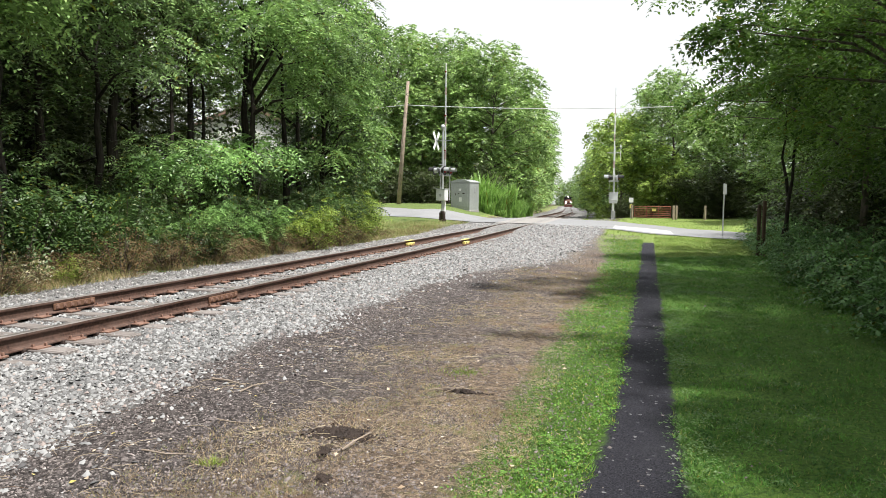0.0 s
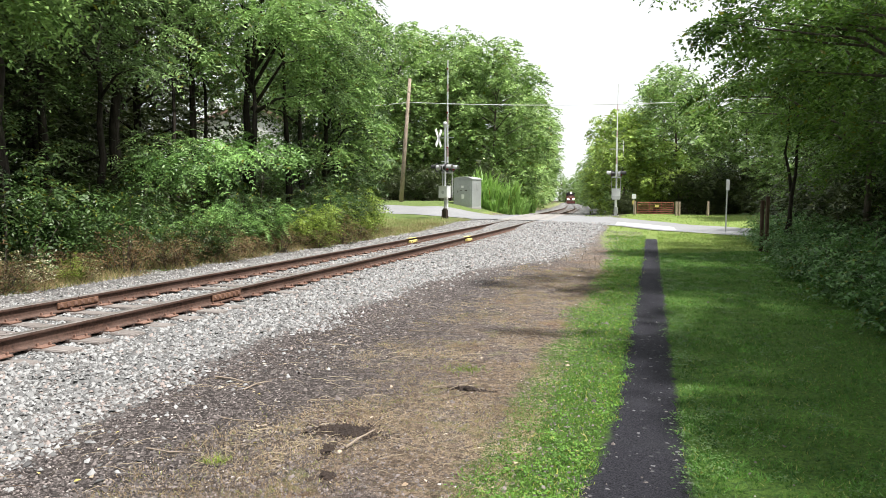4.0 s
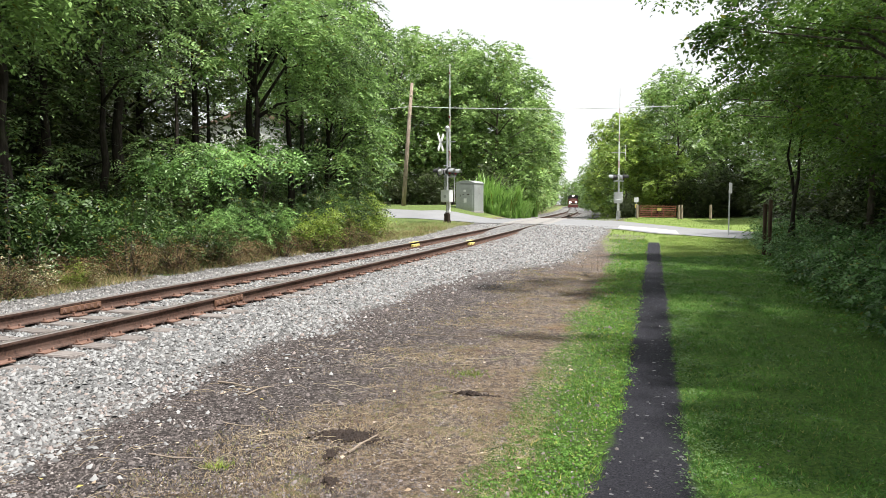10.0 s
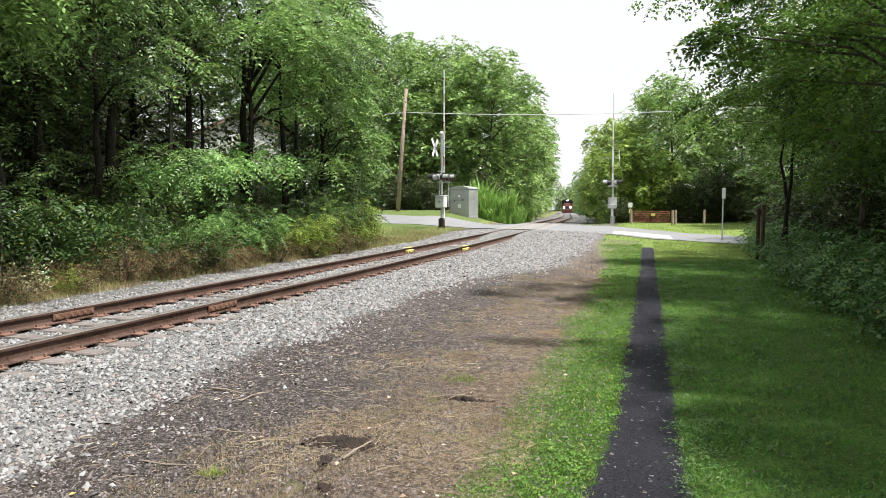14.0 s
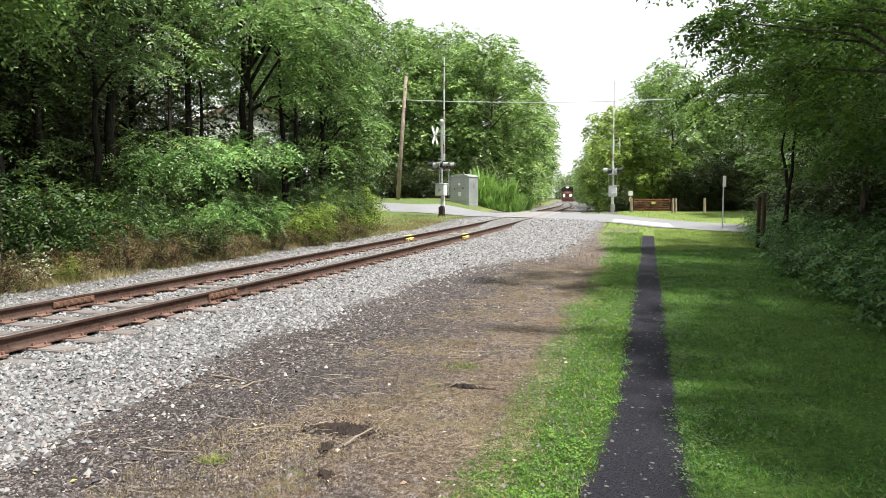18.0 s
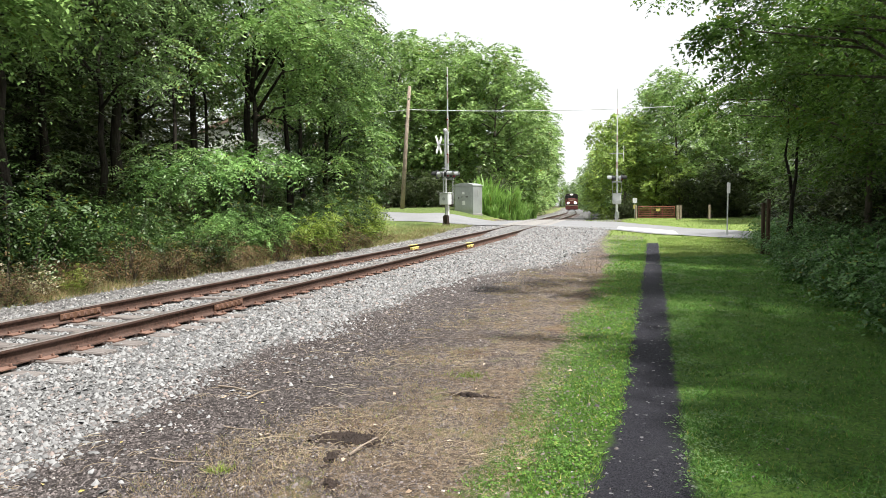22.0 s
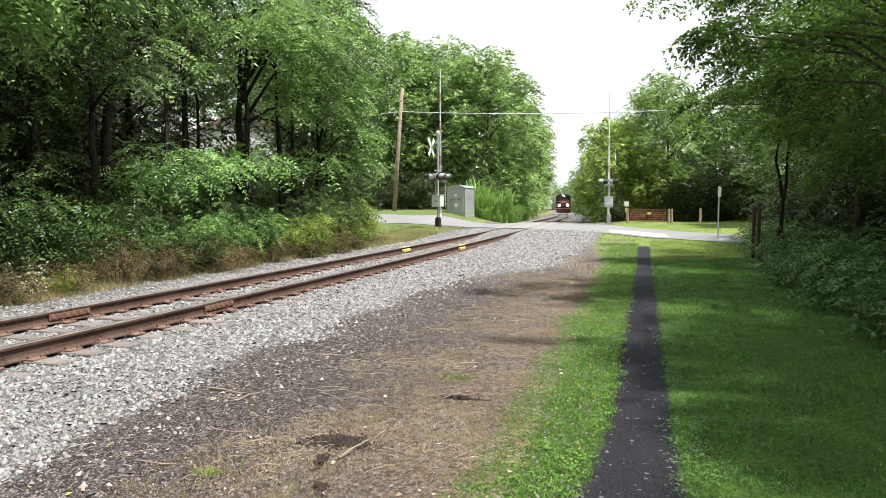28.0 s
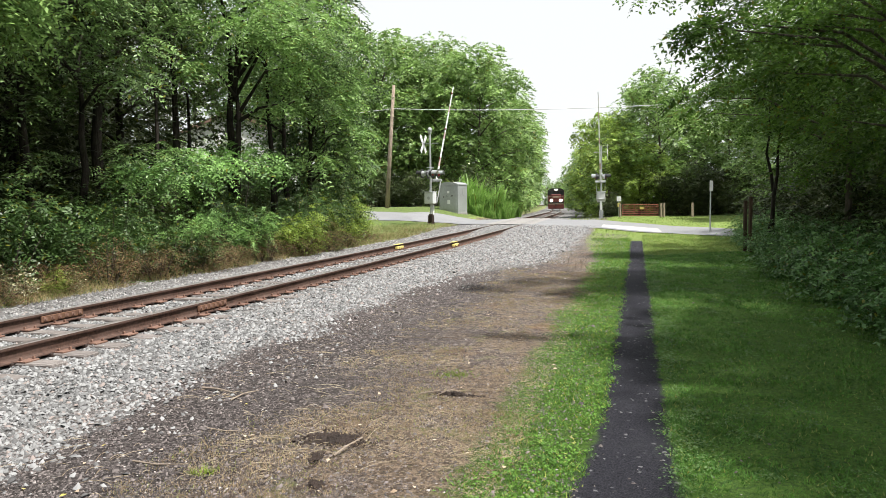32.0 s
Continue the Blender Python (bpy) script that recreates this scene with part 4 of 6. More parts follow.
# extra clumps at 7 m and higher are unseen, added to shadow the cinders
reaching = [tree_mesh(90, 9.5, 2.8, 0.22, 36, 0.9, 52, 6, 0.12, 0.52, M_LEAF_RIGHT, M_BARK2, 0.12, 0.2, droop=0.5, flat=0.5, ratio=0.48, wide=0.9,
                      extra=[(-2.2, 0.3, 5.5, 0.8), (-3.0, 0.2, 5.5, 0.6), (-3.6, -0.2, 5.35, 0.35), (-2.6, 1.0, 7.2, 0.9), (-3.4, -0.6, 7.5, 0.6), (-4.2, -1.8, 7.6, 0.45), (-2.6, -2.6, 7.0, 0.9), (-4.25, -1.9, 4.3, 0.2), (-3.9, -1.5, 4.45, 0.3), (-3.6, -1.0, 4.25, 0.35), (-2.9, -1.0, 4.5, 0.6), (-2.3, -0.6, 4.7, 0.8), (-2.8, -0.2, 3.8, 0.5)],
                      label="leafy green tree with a long limb over the lawn")]

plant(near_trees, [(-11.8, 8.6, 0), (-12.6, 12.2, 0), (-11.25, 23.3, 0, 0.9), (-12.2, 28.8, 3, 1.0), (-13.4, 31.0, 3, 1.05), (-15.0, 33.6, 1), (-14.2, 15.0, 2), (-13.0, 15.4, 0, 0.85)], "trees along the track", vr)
outreaching = [tree_mesh(27, 8.6, 2.0, 0.56, 12, 0.75, 42, 7, 0.18, 0.8, M_LEAF_HANG, M_BARK, 0.18, 0.2, droop=0.6, flat=0.5, wide=0.9,
                         extra=[(1.6, -0.8, 7.3, 0.8), (2.2, 0.2, 6.9, 0.75), (1.2, -1.6, 6.8, 0.6), (2.6, 1.0, 7.6, 0.8), (1.9, 0.6, 6.0, 0.45)], label="tree with bright green limbs reaching over the track bed"),
               tree_mesh(28, 9.6, 1.7, 0.5, 9, 0.75, 36, 7, 0.20, 0.9, M_LEAF_HANG, M_BARK, 0.14, 0.2, droop=0.6, flat=0.55, wide=0.9,
                         extra=[(1.3, -0.6, 5.4, 0.75), (1.5, 0.4, 4.3, 0.6), (1.0, 1.2, 6.4, 0.8), (1.6, -0.2, 7.6, 0.8), (0.7, -1.4, 3.2, 0.6), (1.3, 0.8, 3.3, 0.5)], label="leafy tree with long bright hanging leaves")]
plant(outreaching, [(-12.0, 21.2, 0), (-11.6, 26.0, 1)], "trees along the track", vr, (1, 1), False)
bare = [tree_mesh(26 + i, h, 1.7, 0.70, 9, 0.7, 24, 7, 0.16, 0.75, M_LEAF_NEAR, M_BARK, tr, ln, droop=0.5, flat=0.55, wide=0.9, label="tall dark trunk with leaves only high up")
        for i, (h, tr, ln) in enumerate([(10.5, 0.17, 0.2), (10.0, 0.10, -0.35), (11.0, 0.20, 0.25)])]
plant(bare, [(-13.25, 20.0, 0), (-13.34, 20.8, 1), (-12.97, 18.6, 1, 0.95), (-12.35, 21.5, 2), (-11.83, 23.4, 0, 0.95), (-13.6, 16.8, 2)], "tall bare trunks", vr, (0.95, 1.05))
hanging = [tree_mesh(25, 7.6, 2.8, 0.62, 13, 0.8, 44, 8, 0.16, 0.85, M_LEAF_HANG, M_BARK, 0.17, 0.2, droop=0.6, flat=0.5, wide=0.9,
                     extra=[(2.2, 0.6, 5.3, 0.75), (2.4, -0.6, 5.9, 0.7), (1.4, 1.6, 5.2, 0.6), (2.8, 1.8, 6.2, 0.8), (1.8, -1.4, 5.1, 0.6)], label="tall tree with long hanging bright green leaves")]
plant(hanging, [(-12.6, 9.6)], "trees along the track", vr, (1, 1), False)
plant(saplings, [(-13.9, 13.6), (-12.4, 17.0, 1, 0.8), (-14.0, 25.0, 1, 0.8), (-15.8, 27.6, 1)], "young trees along the track", vr)
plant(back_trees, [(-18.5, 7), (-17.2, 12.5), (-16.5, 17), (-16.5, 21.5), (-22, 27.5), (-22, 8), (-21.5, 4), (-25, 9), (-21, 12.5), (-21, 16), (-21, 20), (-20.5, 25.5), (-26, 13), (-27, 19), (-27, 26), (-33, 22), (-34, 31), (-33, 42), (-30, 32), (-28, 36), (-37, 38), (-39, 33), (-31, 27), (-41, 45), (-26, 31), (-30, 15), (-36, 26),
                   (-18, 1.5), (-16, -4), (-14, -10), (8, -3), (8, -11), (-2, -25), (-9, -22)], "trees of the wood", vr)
plant(far_trees, [(-26, 72), (-22.5, 67, 1, 1.0), (-19.2, 65.5, 2, 0.80), (-16, 66, 0, 0.75), (-13.0, 68, 1, 0.85), (-12.6, 75, 0, 0.86), (-12.9, 84, 1, 0.82), (-16.8, 73, 0, 0.78), (-18, 75, 2, 0.95), (-23, 76), (-31, 68), (-37, 72), (-24, 62, 0, 0.7), (-43, 78),
                  (2.4, 71, 0, 0.80), (-0.6, 80, 2, 0.66), (3.4, 65.5, 1, 0.87), (7.0, 76, 2, 0.66), (2.6, 84, 1, 0.75), (10.5, 78, 0, 0.75), (9.5, 70, 0, 0.66), (12, 66, 1, 0.7), (13, 58), (17, 60), (13, 49, 1, 0.8), (19, 50), (25, 46)], "trees beyond the road", vr)
lime_trees = [tree_mesh(65, 8.2, 3.0, 0.04, 30, 1.2, 50, 3, 0.30, 0.6, M_LEAF_LIME, M_BARK2, 0.14, 0.2, ratio=0.7, three=True, wide=0.85, label="small yellow-green leafy tree beyond the road")]
plant(lime_trees, [(-0.9, 64.5), (1.6, 63.5, 0, 0.7)], "trees beyond the road", vr, (0.95, 1.05))
plant(distant_trees, [(p[0] + 0.011 * max(0, p[1] - 134), *p[1:]) for p in [(-13.8, 93, 0, 0.85), (-14.8, 103, 1, 0.78), (-15.8, 114, 0, 0.72), (-17.0, 127, 1, 0.72), (-18.4, 141, 0, 0.72), (-21.0, 158, 1, 0.72), (-23.2, 178, 0, 0.72), (-25.7, 200, 1, 0.72), (-28.7, 228, 0, 0.75), (-33, 265, 1, 0.75), (-38, 310, 0, 0.75),
                      (-1.8, 91, 0, 0.62), (-3.0, 102, 1, 0.62), (-4.1, 114, 0, 0.64), (-5.4, 128, 1, 0.66), (-7.0, 146, 0, 0.66), (-9.2, 168, 1, 0.66), (-12.0, 195, 0, 0.66), (-16.0, 228, 1, 0.66), (-20.1, 268, 0, 0.68), (-25.6, 318, 1, 0.7), (-46, 360), (-36, 370, 0, 0.8), (-28, 375, 1, 0.8), (-41, 385, 0, 0.8), (-33, 365, 1, 0.8)]], "trees in the row along the track", vr)
plant(right_trees, [(7.3, 17.5, 2), (8.5, 24.0, 2), (8.6, 27.8, 1), (9.2, 30.5, 0), (8.0, 12, 2), (7.7, 9.4, 0), (8.8, 21, 1), (7.4, 14.6, 1), (7.6, 19, 0), (9.4, 26.5, 2), (10, 16, 2), (10.5, 32, 2), (9.4, 36, 1), (7.4, 5.0, 2)], "trees at the edge of the wood", vr)
# added trees outside the view; they only throw shade on the lawn
shade_trees = [tree_mesh(95, 7.6, 2.6, 0.52, 24, 0.9, 38, 3, 0.24, 0.5, M_LEAF_RIGHT, M_BARK2, 0.12, 0.1, ratio=0.6, three=True, wide=0.9, label="unseen leafy tree added to shade the lawn")]
plant(shade_trees, [(6.2, 7.4), (6.2, 5.2), (6.3, 3.0), (6.5, 0.4), (6.9, -3.2)], "trees over the lawn", vr, (0.95, 1.05))
reaching.append(tree_mesh(91, 9.0, 2.3, 0.2, 18, 0.9, 44, 6, 0.145, 0.56, M_LEAF_RIGHT, M_BARK2, 0.10, 0.1, droop=0.5, flat=0.5, ratio=0.48, wide=0.9,
                          extra=[(-2.9, 0, 5.2, 0.7), (-3.0, 0.5, 4.6, 0.8), (-3.9, 0.2, 4.3, 0.5), (-1.8, 0, 6.0, 1.0), (-3.4, -0.4, 3.8, 0.7)],
                          label="leafy green tree leaning out over the lawn"))
limb = [tree_mesh(96, 8.6, 2.4, 0.5, 20, 0.9, 40, 3, 0.22, 0.5, M_LEAF_RIGHT, M_BARK2, 0.13, 0.1, ratio=0.6, three=True, wide=0.9, label="tree with a high limb hanging over the lawn")]
bm = bmesh.new()
tips = []
for a, b, r in (((-3.2, 0.4, 5.3), (-5.0, 0.4, 3.74), 0.016), ((-3.2, 0.4, 5.3), (-5.35, 0.4, 3.78), 0.014), ((-3.0, 0.2, 5.2), (-4.65, 0.4, 3.82), 0.014), ((-3.0, 0.8, 5.1), (-4.25, 0.5, 3.78), 0.014)):
    a, b = Vector(a), Vector(b)
    m = a.lerp(b, 0.55) + Vector((0, 0, 0.12))
    tube(bm, [a, m, b], [r, r * 0.6, r * 0.25], 5)
    tips += [m.lerp(b, k) for k in (0.55, 0.8, 1.0)]
tube(bm, [(0, 0, 5.0), (-1.5, 0.3, 5.6), (-3.2, 0.4, 5.3)], [0.06, 0.035, 0.016], 6)
part("hanging_branch", bm, M_BARK2, limb[0], "thin dark hanging branch")
lr = np.random.default_rng(7)
p, d = crown_points(lr, np.array([tuple(v) for v in tips]), 20, np.full(len(tips), 0.2), 0.7)
ob = new("hanging_leaves", leaf_mesh("hanging_leaves", sprays(lr, p, d, np.full(len(p), 0.13), 3, 0.048, 0.6, 0.4), M_LEAF_RIGHT))
ob.parent = limb[0]
ob["label"] = "sparse dark leaves at the branch tips"
plant(limb, [(5.55, 7.6)], "trees over the lawn", vr, (1, 1), False)
forked = [tree_mesh(97 + i, 5.6, 1.2, 0.62, 8, 0.6, 40, 6, 0.12, 0.5, M_LEAF_RIGHT, M_BARK, 0.075, ln, droop=0.5, flat=0.5, ratio=0.48, wide=0.9, label="slender crooked dark tree at the wood's edge") for i, ln in enumerate((0.55, -0.35))]
plant(forked, [(3.95, 21.2, 0), (4.15, 21.5, 1)], "slender trees at the lawn", vr, (1, 1), False)
plant(reaching, [(5.5, 14.0, 0), (5.6, 20.3, 1)], "trees at the edge of the wood", vr, (1, 1), False)
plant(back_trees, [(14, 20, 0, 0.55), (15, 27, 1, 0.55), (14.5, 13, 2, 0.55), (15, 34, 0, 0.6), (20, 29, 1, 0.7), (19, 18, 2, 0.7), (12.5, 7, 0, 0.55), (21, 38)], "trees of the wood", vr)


# ---- bushes and low plants ----
bushes = [bush_mesh("bush", 100 + i, h, r, 15, 8, 5, 0.095, 0.38, M_LEAF_BUSH, "leafy green bush beside the track", 0.42, clump=0.3) for i, (h, r) in enumerate([(1.7, 1.0), (2.3, 1.2), (1.2, 0.8)])]
sumac = [bush_mesh("bush", 105, 2.7, 1.2, 8, 6, 8, 0.135, 0.65, M_LEAF_SUMAC, "bush with long feathery bright green leaves", 0.34, 0.45, clump=0.3)]
weeds = [bush_mesh("weeds", 110 + i, h, r, 22, 6, 4, 0.06, 0.22, M_WEED_DRY, "dry brown weeds at the edge of the gravel", 0.3, category="weeds", three=True) for i, (h, r) in enumerate([(0.9, 0.7), (0.7, 0.6)])]
yellow = [bush_mesh("bush", 120, 1.35, 0.5, 8, 8, 5, 0.09, 0.34, M_LEAF_YEL, "young yellow-green bush among dry grass", 0.42)]
hedge = [bush_mesh("undergrowth", 130 + i, h, r, 20, 10, 3, 0.07, 0.2, M_LEAF_HEDGE, "low dark green undergrowth beside the lawn", 0.62, category="undergrowth") for i, (h, r) in enumerate([(0.8, 0.9), (1.1, 1.0), (0.6, 0.8)])]
# thickets take the darkened leaf too: shade under the trees is in its colour
thicket = [bush_mesh("thicket", 136 + i, 3.2, 1.6, 18, 12, 3, 0.17, 0.45, M_LEAF_BACK, "green thicket in the wood, darkened for shade", 0.55, category="thicket", three=True) for i in range(2)]
def reed_clump(seed, height, radius, count):
    """Long upright leaves that bend over at the tips, each of two lengths."""
    rng = np.random.default_rng(seed)
    a, r = rng.uniform(0, 2 * math.pi, count), radius * np.sqrt(rng.random(count))
    base = np.stack([r * np.cos(a), r * np.sin(a), np.full(count, -0.05)], 1)
    b = rng.uniform(0, 2 * math.pi, count)
    out = np.stack([np.cos(b), np.sin(b), np.zeros(count)], 1)
    side = np.stack([-np.sin(b), np.cos(b), np.zeros(count)], 1) * rng.uniform(0.02, 0.05, count)[:, None]
    h = (height * rng.uniform(0.45, 1.0, count))[:, None]
    lean = rng.uniform(0.05, 0.6, count)[:, None]
    up = np.array([0, 0, 1.0])
    mid = base + up * h * 0.7 + out * h * lean * 0.5
    tip = base + up * h * rng.uniform(0.82, 1.05, count)[:, None] + out * h * lean * 1.3
    v = np.stack([base - side * 0.6, base + side * 0.6, mid + side, mid - side, tip + side * 0.15, tip - side * 0.15], 1).reshape(-1, 3)
    f = (np.array([(0, 1, 2, 3), (3, 2, 4, 5)])[None] + (np.arange(count) * 6)[:, None, None]).reshape(-1, 4)
    t = thing("tall_weeds", Matrix.Identity(4), "tall bright green reedy weeds beside the track", "weeds")
    ob = new("foliage", mesh_np("foliage", v, f, [M_LEAF_WEED]))
    ob.parent = t
    return t


tallweed = [reed_clump(140 + i, 2.4, 0.8, 240) for i in range(3)]

plant(bushes, [(-10.6, 7.0), (-11.2, 9.0), (-10.9, 10.6, 1), (-11.0, 12.4), (-10.8, 13.6, 1), (-10.6, 18.2, 1), (-10.2, 21.6, 1), (-10.1, 23.3), (-10.5, 25.2, 1), (-10.9, 27.0, 2), (-11.6, 29.0, 1), (-10.3, 15.0, 2), (-10.2, 20.2, 2),
               (-12.4, 10, 1), (-12.2, 15.5, 1), (-11.8, 21, 1), (-12.0, 27.5, 1)], "bushes along the track", vr)
sumac_trees = [tree_mesh(106, 3.2, 1.4, 0.78, 10, 0.42, 14, 8, 0.15, 0.75, M_LEAF_SUMAC, M_BARK2, 0.04, 0.2, droop=0.5, flat=0.35, wide=0.9, label="low spreading tree with layers of feathery bright leaves")]
plant(sumac_trees, [(-11.3, 16.9, 0, 0.88), (-12.0, 18.3, 0, 0.98), (-11.6, 20.9, 0, 1.08)], "feathery trees along the track", vr, (0.95, 1.05))
plant(sumac, [(-9.95, 15.6, 0, 0.55), (-9.9, 18.4, 0, 0.5), (-10.3, 17.4, 0, 0.6)], "feathery bushes along the track", vr)
plant(weeds, [(-10.1, 9.6), (-10.2, 11.2), (-10.1, 12.6), (-9.9, 14.0), (-9.9, 15.4), (-9.7, 16.8), (-9.6, 18.4), (-9.4, 20.2), (-9.2, 22.0), (-9.3, 24, 1, 0.8), (-9.8, 27, 1, 0.7), (-10.4, 8.2)], "dry weeds along the gravel", vr)
plant(yellow, [(-9.45, 20.4), (-9.8, 24.0, 0, 1.25), (-10.1, 25.6, 0, 1.35), (-10.9, 27.6, 0, 1.6), (-9.7, 22.6, 0, 0.9), (-9.95, 11.0, 0, 0.42)], "yellow-green bushes", vr)
flowers = [bush_mesh("wildflowers", 150, 0.75, 0.35, 14, 4, 2, 0.05, 0.1, M_FLOWER, "pale cream wildflowers at the edge of the gravel", 0.8, category="flowers", three=True)]
plant(flowers, [(-10.35, 9.9), (-10.2, 10.5, 0, 0.8), (-10.0, 11.4, 0, 0.6)], "wildflowers", vr)
plant(hedge, [(3.7 + 0.15 * (i % 3) + (0.0 if i < 10 else 0.55 if i < 14 else 0.8), 6.0 + 1.05 * i, i) for i in range(20)] + [(4.9, 7 + 1.5 * i, i + 1) for i in range(14)], "undergrowth along the lawn", vr)
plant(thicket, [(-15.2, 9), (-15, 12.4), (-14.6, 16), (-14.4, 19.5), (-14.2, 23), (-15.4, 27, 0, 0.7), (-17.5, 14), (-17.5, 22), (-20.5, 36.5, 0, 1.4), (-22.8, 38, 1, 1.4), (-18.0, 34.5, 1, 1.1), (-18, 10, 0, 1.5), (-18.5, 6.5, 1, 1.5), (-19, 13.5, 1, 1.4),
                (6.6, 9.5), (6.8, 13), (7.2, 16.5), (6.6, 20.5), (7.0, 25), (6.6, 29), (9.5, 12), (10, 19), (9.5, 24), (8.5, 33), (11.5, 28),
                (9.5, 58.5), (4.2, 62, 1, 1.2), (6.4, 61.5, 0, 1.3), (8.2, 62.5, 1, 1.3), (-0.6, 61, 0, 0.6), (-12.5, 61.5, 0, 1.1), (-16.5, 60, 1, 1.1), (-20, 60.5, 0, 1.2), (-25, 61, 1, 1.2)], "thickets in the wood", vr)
plant(tallweed, [(-11.2, 54.2, 0, 1.1), (-10.6, 54.8, 1, 0.9), (-10.1, 55.6, 2, 1.0), (-9.6, 56.4, 0, 0.75), (-9.9, 57.4, 1, 1.1), (-9.2, 58.2, 2, 0.7), (-11.6, 55.8, 1, 1.2), (-10.9, 56.8, 2, 1.15), (-9.3, 60, 0, 0.8), (-9.8, 61.4, 1, 1.0), (-9.5, 63.4, 2, 0.8), (-9.9, 65.4, 0, 1.0), (-9.6, 68, 1, 0.8), (-10.2, 70, 2, 1.0), (-9.0, 57.0, 2, 0.45), (-8.9, 59.4, 0, 0.5), (-10.3, 53.6, 1, 0.5), (-9.6, 54.6, 2, 0.4)], "tall weeds by the track", vr, (0.7, 1.15))


def build_grass():
    rng = np.random.default_rng(31)
    # green strip between the dry ground and the path
    def rim(y):
        return np.interp(y, [3, 4, 5.5, 7, 10, 15, 20, 26, 31], [1.2, 1.12, 0.88, 0.98, 1.1, 1.08, 1.18, 1.5, 1.95])

    def kerb(y):
        return np.interp(y, [3, 4.4, 5.5, 7], [0.40, 0.30, 0.21, 0.18])
    n = 150000
    y = 3.2 + 27 * rng.random(n) ** 1.9
    u = -2.0 * rng.random(n)
    x = path_x(y) + u
    lush = 0.6 * patchy(x, y, 5.0, 1) + 0.4 * patchy(x, y, 13.0, 2)
    inside = np.minimum((rim(y) + 0.3 * (patchy(x, y, 2.2, 4) - 0.5) + u) / 0.35, (-u - kerb(y) + 0.10 * (patchy(x, y, 9.0, 5) - 0.3)) / 0.05)
    ok = (rng.random(n) < np.clip(inside, 0, 1)) & (lush + 0.25 * np.clip(inside - 0.6, 0, 0.6) > rng.uniform(0.25, 0.75, n))
    x, y = x[ok], y[ok]
    k = 1 + 0.045 * y
    blades("grass_strip", x, y, rng.uniform(0.014, 0.036, len(y)) * k ** 0.4, rng.uniform(0.005, 0.010, len(y)) * k, M_GRASS, "bright green short grass beside the path", "grass", 32, 1.5)
    # lawn between the path and the wood
    n = 170000
    y = 3.2 + 29 * rng.random(n) ** 1.8
    u = 0.16 + 3.4 * rng.random(n)
    x = path_x(y) + u
    thick = 0.55 * patchy(x, y, 3.1, 6) + 0.45 * patchy(x, y, 10.0, 7)
    ok = (thick > rng.uniform(0.0, 0.7, n)) & (u > 0.19 + 0.10 * patchy(x, y, 8.0, 8))
    x, y, thick = x[ok], y[ok], thick[ok]
    # beyond about 23 m the blades are drier and coloured lighter for sunlight
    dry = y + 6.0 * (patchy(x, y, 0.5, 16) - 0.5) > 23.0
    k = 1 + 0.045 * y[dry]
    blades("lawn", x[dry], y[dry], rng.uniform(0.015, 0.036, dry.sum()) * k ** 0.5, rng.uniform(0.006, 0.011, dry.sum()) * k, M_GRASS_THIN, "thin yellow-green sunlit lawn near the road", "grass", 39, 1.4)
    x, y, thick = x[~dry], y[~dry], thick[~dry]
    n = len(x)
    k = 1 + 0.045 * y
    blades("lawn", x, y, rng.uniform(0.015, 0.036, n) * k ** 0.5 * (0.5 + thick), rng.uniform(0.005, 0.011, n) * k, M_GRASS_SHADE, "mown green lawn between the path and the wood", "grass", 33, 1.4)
    # rosettes of broad weeds in the lawn
    m = 700
    cy = 3.4 + 18 * rng.random(m) ** 1.7
    cu = np.where(rng.random(m) < 0.3, 0.22 + 0.25 * rng.random(m), 0.3 + 3.1 * rng.random(m))
    cx = path_x(cy) + cu
    stay = patchy(cx, cy, 1.3, 9) > rng.uniform(0.0, 0.9, m)
    cx, cy = cx[stay], cy[stay]
    n = len(cx) * 34
    i = np.repeat(np.arange(len(cx)), 34)
    a = rng.uniform(0, 2 * math.pi, n)
    r = rng.uniform(0.0, 0.11, n)
    x, y = cx[i] + r * np.cos(a), cy[i] + r * np.sin(a)
    base = np.stack([x, y, ground_z(x, y) + rng.uniform(0.012, 0.045, n)], 1)
    a = a + rng.normal(0, 0.6, n)
    w = unit(np.stack([np.cos(a), np.sin(a), rng.normal(0.12, 0.25, n)], 1))
    L = rng.uniform(0.011, 0.026, n) * (1 + 0.05 * y)
    tagged(new("broad_weeds", leaf_mesh("broad_weeds", leaflets(base, w, np.tile([0, 0, 1.0], (n, 1)) + rng.normal(0, 0.25, (n, 3)), L, L * 0.42), M_CLOVER)), "broad-leaved weeds in the lawn", "weeds", kind="stuff")
    # broad low leaves in the sunny strip
    n = 70000
    y = 3.2 + 20 * rng.random(n) ** 1.8
    u = -1.5 * rng.random(n)
    x = path_x(y) + u
    lush = 0.5 * patchy(x, y, 6.0, 11) + 0.5 * patchy(x, y, 17.0, 12)
    inside = np.minimum((rim(y) + 0.25 * (patchy(x, y, 2.2, 4) - 0.5) + u) / 0.3, (-u - kerb(y) + 0.14 * (patchy(x, y, 7.0, 13) - 0.3)) / 0.05)
    ok = (rng.random(n) < np.clip(inside, 0, 1)) & (lush > rng.uniform(0.35, 0.8, n))
    x, y = x[ok], y[ok]
    n = len(x)
    base = np.stack([x, y, ground_z(x, y) + rng.uniform(0.008, 0.030, n)], 1)
    w = unit(np.stack([rng.normal(size=n), rng.normal(size=n), rng.normal(0.1, 0.3, n)], 1))
    L = rng.uniform(0.009, 0.022, n) * (1 + 0.05 * y)
